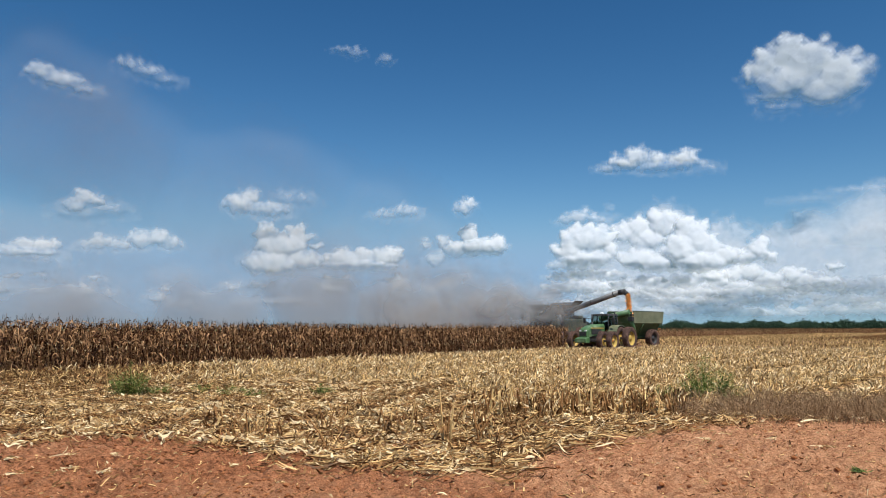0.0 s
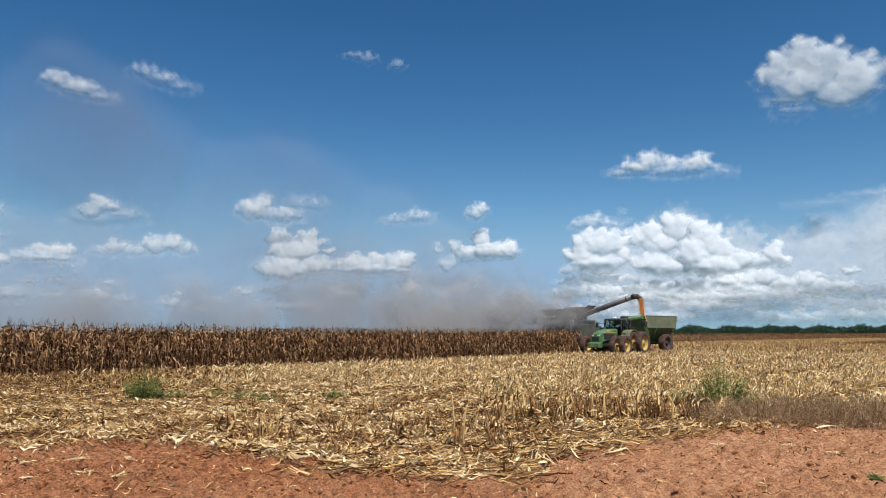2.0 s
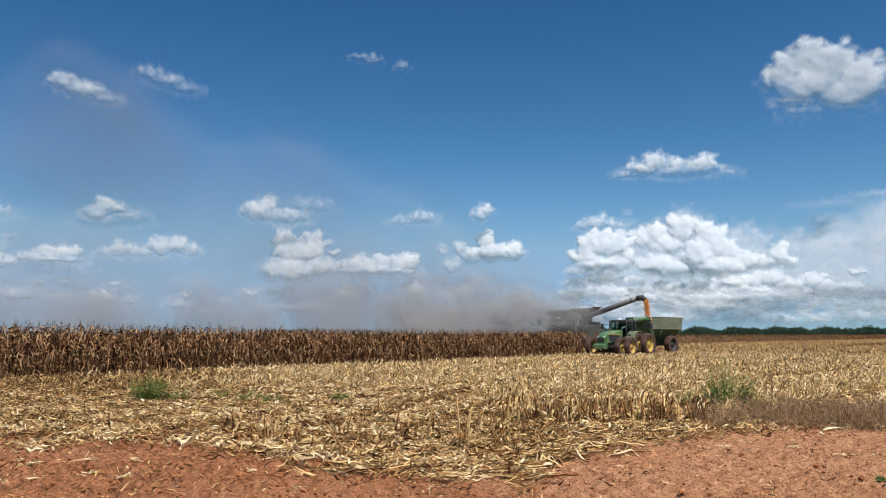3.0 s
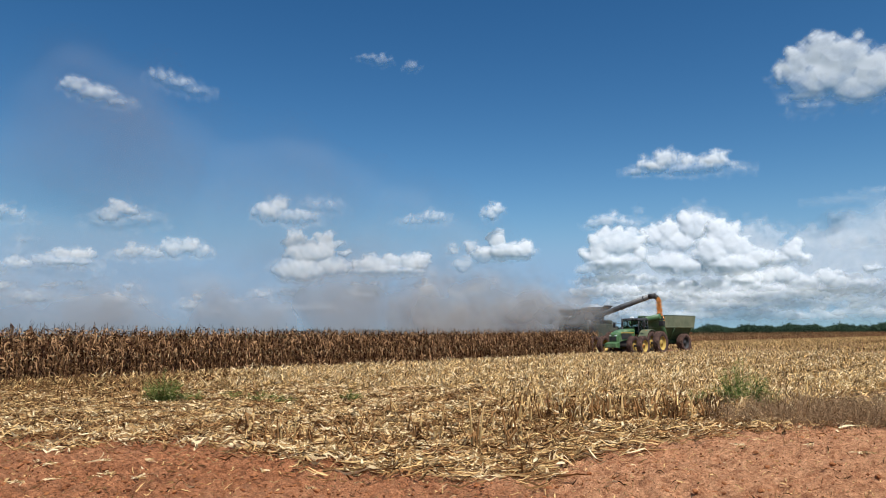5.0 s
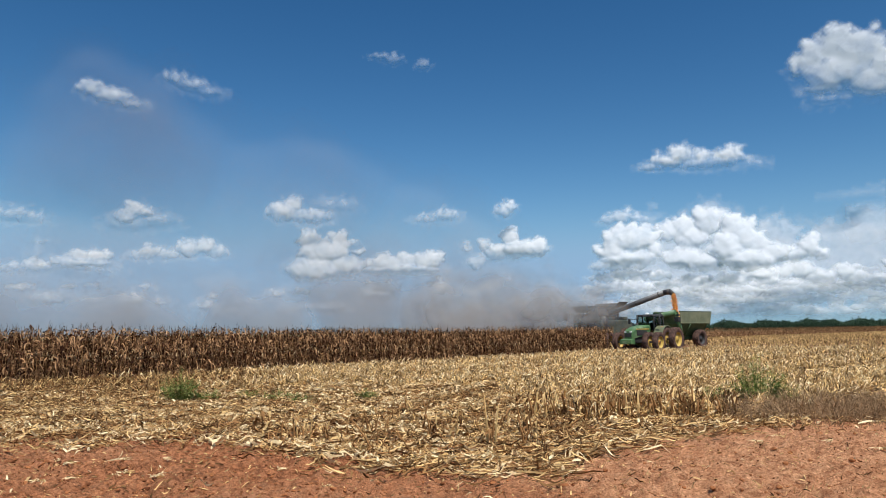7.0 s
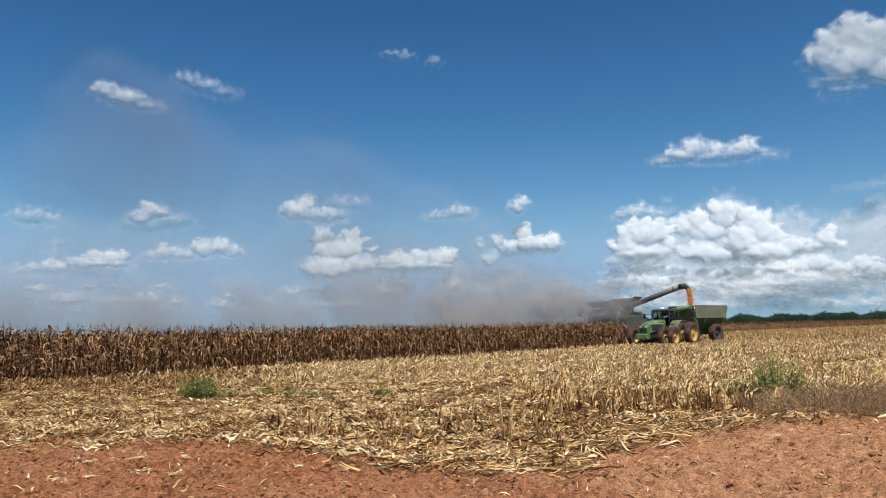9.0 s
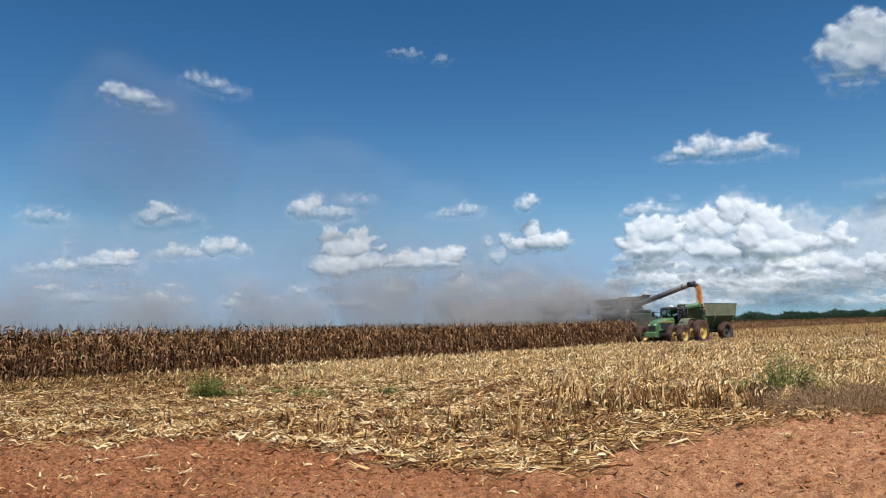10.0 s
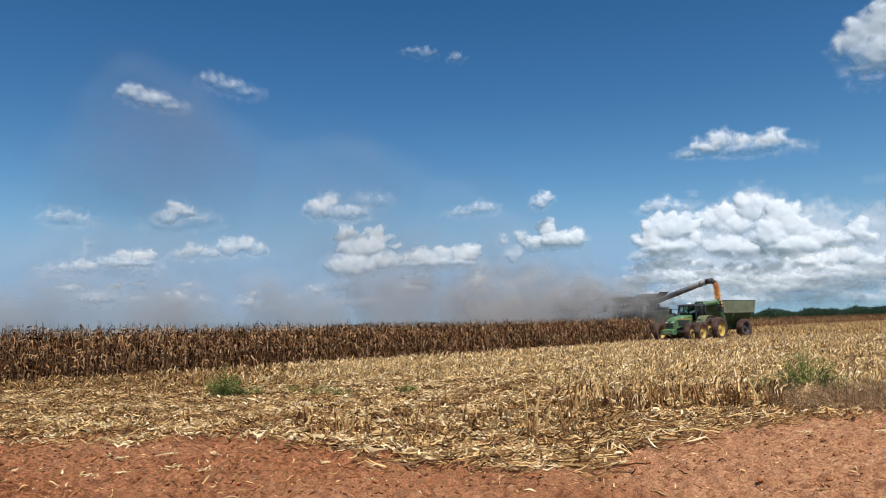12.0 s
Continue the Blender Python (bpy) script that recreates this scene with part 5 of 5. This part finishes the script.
cloud(-27.66, 9.29, [(-0.03, 0.28, 0.69, 0.47), (-0.62, -0.35, 0.76, 0.38), (0.79, 0.08, 0.62, 0.30)], 0.9, FAIR, seed=21, soft=0.3, puffs=7, sub=3, smooth=4)
# half-clear sheet added as the shaded grey underside of the cloud above
cloud(-27.07, 8.63, [(-0.92, -0.22, 1.30, 0.38), (1.01, 0.23, 1.26, 0.47)], 0.45, WISP, seed=22, soft=0.7, sub=1)
cloud(-31.13, 5.69, [(-1.02, -0.16, 0.89, 0.33), (-0.03, 0.21, 0.65, 0.45), (1.07, 0.22, 0.89, 0.46), (0.07, -0.28, 1.81, 0.33)], 0.95, FAIR, seed=23, soft=0.28, puffs=7, sub=3, smooth=4)
# likewise a sheet standing in for that cloud's shaded underside
cloud(-30.48, 4.61, [(-0.19, 0.20, 1.83, 0.37), (1.61, -0.16, 0.45, 0.29)], 0.4, WISP, seed=24, soft=0.5, sub=2)
cloud(-34.77, 4.94, [(-0.47, -0.06, 1.13, 0.35), (0.81, 0.07, 0.82, 0.40)], 0.95, FAIR, seed=25, base=0.21, soft=0.4, sub=2)
cloud(-33.74, 6.41, [(0.03, 0.38, 0.48, 0.24), (-0.20, -0.39, 0.31, 0.56)], 0.4, WISP, seed=26, soft=0.5, sub=2)
cloud(-26.18, 6.22, [(-0.36, 0.17, 0.71, 0.47), (-0.93, -0.15, 0.78, 0.30), (1.04, -0.04, 0.72, 0.35)], 0.9, FAIR, seed=27, base=0.30, soft=0.3, puffs=7, sub=3, smooth=4)
cloud(-22.65, 6.67, [(-0.99, -0.00, 0.74, 0.57), (0.16, 0.21, 0.83, 0.53), (1.09, -0.20, 0.67, 0.40)], 0.9, FAIR, seed=28, base=0.62, soft=0.3, puffs=7, sub=3, smooth=4)
cloud(-35.06, 8.53, [(-0.39, 0.13, 1.00, 0.47), (0.80, -0.09, 0.61, 0.32)], 0.7, FAIR, seed=29, base=0.38, soft=0.6, sub=2)
cloud(-32.57, 3.23, [(-0.50, -0.44, 1.18, 0.36), (-2.25, 0.28, 0.81, 0.28), (2.37, -0.60, 0.74, 0.25), (2.62, 0.44, 0.59, 0.21), (0.69, 0.36, 0.36, 0.20)], 0.72, FAIR, seed=30, soft=0.4, sub=2)
cloud(-26.78, 2.93, [(-0.40, -0.22, 0.54, 0.42), (-0.05, 0.76, 0.47, 0.17), (-1.36, -0.14, 0.30, 0.34), (1.18, -0.41, 0.55, 0.26)], 0.72, FAIR, seed=31, soft=0.35, sub=2)
cloud(-20.81, 2.42, [(-1.54, -0.10, 0.74, 0.35), (-0.90, 0.56, 0.25, 0.22), (0.57, -0.63, 0.59, 0.18), (1.83, 0.17, 0.52, 0.13)], 0.72, FAIR, seed=32, soft=0.35, sub=2)
cloud(28.21, 18.55, [(-0.79, 1.25, 1.17, 1.07), (-2.24, 0.75, 0.99, 1.01), (0.44, 0.60, 1.50, 1.29), (2.23, -0.70, 1.44, 1.35), (-3.51, 0.23, 0.51, 0.55), (-0.67, -0.42, 2.12, 1.01), (1.47, -1.31, 1.79, 0.99), (1.17, 1.44, 0.53, 0.45), (-1.25, -1.33, 1.45, 0.47)], 1.0, BIG, seed=33, soft=0.35, puffs=8, sub=3, relief=0.4, smooth=16, billow=1.5)
cloud(28.33, 16.18, [(-1.80, 0.16, 0.98, 0.40), (1.93, -0.20, 0.71, 0.30)], 0.35, WISP, seed=34, soft=0.6, sub=2)
cloud(17.47, 12.91, [(-1.57, 0.57, 0.83, 0.65), (-2.59, 0.22, 1.01, 0.53), (-0.01, 0.21, 0.74, 0.52), (1.89, 0.20, 0.95, 0.64), (0.86, -0.26, 2.02, 0.39), (3.31, -0.72, 0.86, 0.25), (-3.50, -0.15, 0.94, 0.22)], 1.0, FAIR, seed=35, base=0.39, soft=0.35, puffs=7, sub=3, smooth=6)
# half-clear white sheet behind the bank, added as whitish haze low down
cloud(18.5, 4.2, [(-4.8, -0.6, 3.0, 2.2), (-1.5, 0.6, 3.6, 2.9), (2.0, 0.8, 3.8, 2.7), (5.5, 0.2, 3.8, 2.2), (9.5, 0.0, 4.2, 2.3), (13.5, 0.2, 4.0, 2.4)], 0.62, BANK, seed=42, soft=0.7, sub=2, puffs=14, relief=0.2, grain=0.1, dist=4400)
heaps = random.Random(5)
for row_el, gap, cover, away in ((2.9, 2.3, 0.8, 4150), (2.0, 2.2, 0.65, 4250), (1.1, 2.4, 0.45, 4350)):
    row_az = 9.0 + heaps.random() * 2
    while row_az < 39:
        w = heaps.uniform(0.9, 1.6)
        cloud(row_az, row_el + heaps.uniform(-0.25, 0.3), [(-0.6 * w, 0, 1.0 * w, 0.36 * w), (0.65 * w, 0.03, 1.0 * w, 0.38 * w), (heaps.uniform(-0.5, 0.5), 0.25 * w, 0.6 * w, 0.42 * w)], cover, BANK, seed=heaps.randrange(100, 9999), base=0.15 * w, puffs=7, sub=2, soft=0.2, relief=0.7, smooth=4, dist=away)
        row_az += gap * heaps.uniform(0.7, 1.3)
cloud(33.5, 6.6, [(-4.5, 0.4, 2.6, 1.3), (-0.5, 0.9, 3.4, 2.0), (4.0, 0.6, 3.6, 2.4)], 0.62, "thin white cloud veil spreading from the bank", seed=40, soft=0.8, puffs=3, fray=0.35, relief=0.1, billow=3.0, smooth=40)
cloud(31.5, 9.7, [(-3.0, -0.3, 2.2, 0.2), (0.5, 0.1, 2.6, 0.25), (3.8, 0.5, 2.4, 0.3)], 0.4, WISP, seed=41, soft=0.3, puffs=0, fray=0.3, relief=0.1, smooth=30)


# ---------------------------------------------------------------- dust thrown up by the harvester and drifting away
def dust(az, el, lobes, cover, label, seed, soft, dist, billow, material=dust_mat):
    cloud(az, el, lobes, cover, label, seed=seed, soft=soft, puffs=5 if soft < 2.2 else 0, relief=0.4, grain=0.11 if soft < 4 else 0.22, fray=0.2, lean=0.0, billow=billow, dist=dist, name="dust", material=material, group="dust clouds over the crop")


dust(4.0, 0.3, [(3.6, 0.2, 2.7, 2.6), (0.8, 0.5, 3.4, 3.3), (-2.4, 0.6, 3.8, 3.7), (-6.0, 0.5, 4.4, 3.4)], 0.92, "thick grey-brown dust thrown up behind the harvester", 61, 2.0, 92, 4.5)
dust(6.6, 1.2, [(2.6, 0.1, 2.2, 1.5), (0.4, 0.4, 2.4, 1.8), (-2.2, 0.5, 2.6, 1.8)], 0.76, "grey-brown dust veiling the harvester", 62, 1.5, 75, 3.0)
dust(6.2, 1.0, [(2.0, 0.0, 2.6, 1.4), (-0.5, 0.3, 2.2, 1.5), (-2.6, 0.3, 2.4, 1.4)], 0.68, "grey-brown dust swirling round the harvester", 66, 1.5, 74, 3.0)
dust(4.8, 3.4, [(1.2, -0.6, 1.8, 1.6), (0.0, 0.2, 2.0, 1.8), (-1.8, 0.8, 2.2, 1.8)], 0.34, "puff of brown dust rising from the harvester", 63, 1.5, 96, 2.6)
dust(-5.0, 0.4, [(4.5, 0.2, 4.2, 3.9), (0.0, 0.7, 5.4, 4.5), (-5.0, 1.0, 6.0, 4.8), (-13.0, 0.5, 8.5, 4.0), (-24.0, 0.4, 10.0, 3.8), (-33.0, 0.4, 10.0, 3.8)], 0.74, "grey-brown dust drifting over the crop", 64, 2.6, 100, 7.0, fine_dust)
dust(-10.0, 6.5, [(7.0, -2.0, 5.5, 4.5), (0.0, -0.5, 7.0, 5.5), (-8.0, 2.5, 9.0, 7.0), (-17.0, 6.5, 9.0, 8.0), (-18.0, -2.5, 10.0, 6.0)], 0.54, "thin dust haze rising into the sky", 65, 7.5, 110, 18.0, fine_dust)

# ---------------------------------------------------------------- single stalks and husks close by
for k, (x, y, h, lean) in enumerate(((-0.6, 13.4, 0.62, 0.12), (-0.75, 12.9, 0.45, 0.5), (0.0, 12.0, 0.95, -0.06), (0.12, 12.3, 0.72, 0.1), (0.62, 13.4, 0.66, -0.08), (0.72, 13.35, 0.62, 0.06), (0.66, 13.6, 0.52, 0.15), (-2.0, 17.2, 0.58, 0.05), (-1.8, 17.2, 0.55, -0.4), (-2.2, 17.1, 0.4, 0.4), (-1.3, 14.3, 0.46, 0.2), (-1.05, 14.4, 0.55, 0.0), (-3.2, 12.6, 0.56, 0.1), (-3.5, 12.9, 0.5, -0.1), (-3.0, 12.8, 0.4, 0.3), (-3.65, 12.3, 0.3, -0.4), (-12.1, 20.4, 0.8, 0.15), (-6.4, 16.5, 0.45, 0.75), (-6.7, 25.0, 1.05, 0.25), (-9.7, 20.3, 0.85, 0.05), (-0.2, 12.0, 0.3, 0.5), (-2.5, 16.1, 0.4, -0.3), (0.4, 15.0, 0.5, 0.25))):
    broken_stalk(x, y, h, lean, 300 + k, straw_old if k in (4, 5, 6, 7, 9, 10, 16) else straw)
edge_random = random.Random(12)
for k in range(34):   # brown tufts left standing in the flattened straw
    cx, cy = ((-3.3, 12.5), (-2.2, 13.6), (-0.9, 13.3), (0.2, 12.2), (-4.6, 14.0), (-1.8, 12.0), (0.9, 13.6))[k % 7]
    broken_stalk(cx + edge_random.gauss(0, 0.28), cy + edge_random.gauss(0, 0.3), edge_random.uniform(0.22, 0.6), edge_random.gauss(0, 0.4), 700 + k, straw_old, 1.0, "brown broken maize stalk standing in flattened straw", "standing broken stalks")
for k in range(46):
    x = 0.9 + 4.6 * (k + edge_random.random()) / 46
    broken_stalk(x, 16.15 + edge_random.uniform(-0.35, 0.65), edge_random.uniform(0.38, 0.66), edge_random.gauss(0, 0.16), 500 + k, straw_old if edge_random.random() < 0.6 else straw, 1.5, "thick cut maize stub at the end of a row", "row end stubs")
for k, (x, y, q) in enumerate(((-6.38, 9.52, 0.34), (-6.2, 9.6, 0.28), (-5.35, 9.9, 0.28), (-5.2, 9.95, 0.22), (-4.59, 9.64, 0.24), (-5.76, 10.97, 0.22), (-5.1, 10.97, 0.20), (-3.07, 10.31, 0.20), (-5.75, 9.7, 0.22), (2.43, 10.97, 0.15), (4.78, 12.83, 0.24), (3.8, 13.5, 0.26), (3.5, 13.3, 0.26), (6.5, 15.6, 0.26), (5.85, 12.52, 0.22), (6.34, 11.95, 0.22), (-2.1, 9.05, 0.18), (-1.64, 9.73, 0.18), (0.6, 9.9, 0.2), (-6.4, 10.4, 0.24), (-7.0, 11.3, 0.24), (1.5, 11.9, 0.3), (5.3, 13.4, 0.22), (7.2, 13.6, 0.22))):
    husk(x, y, q, 400 + k)
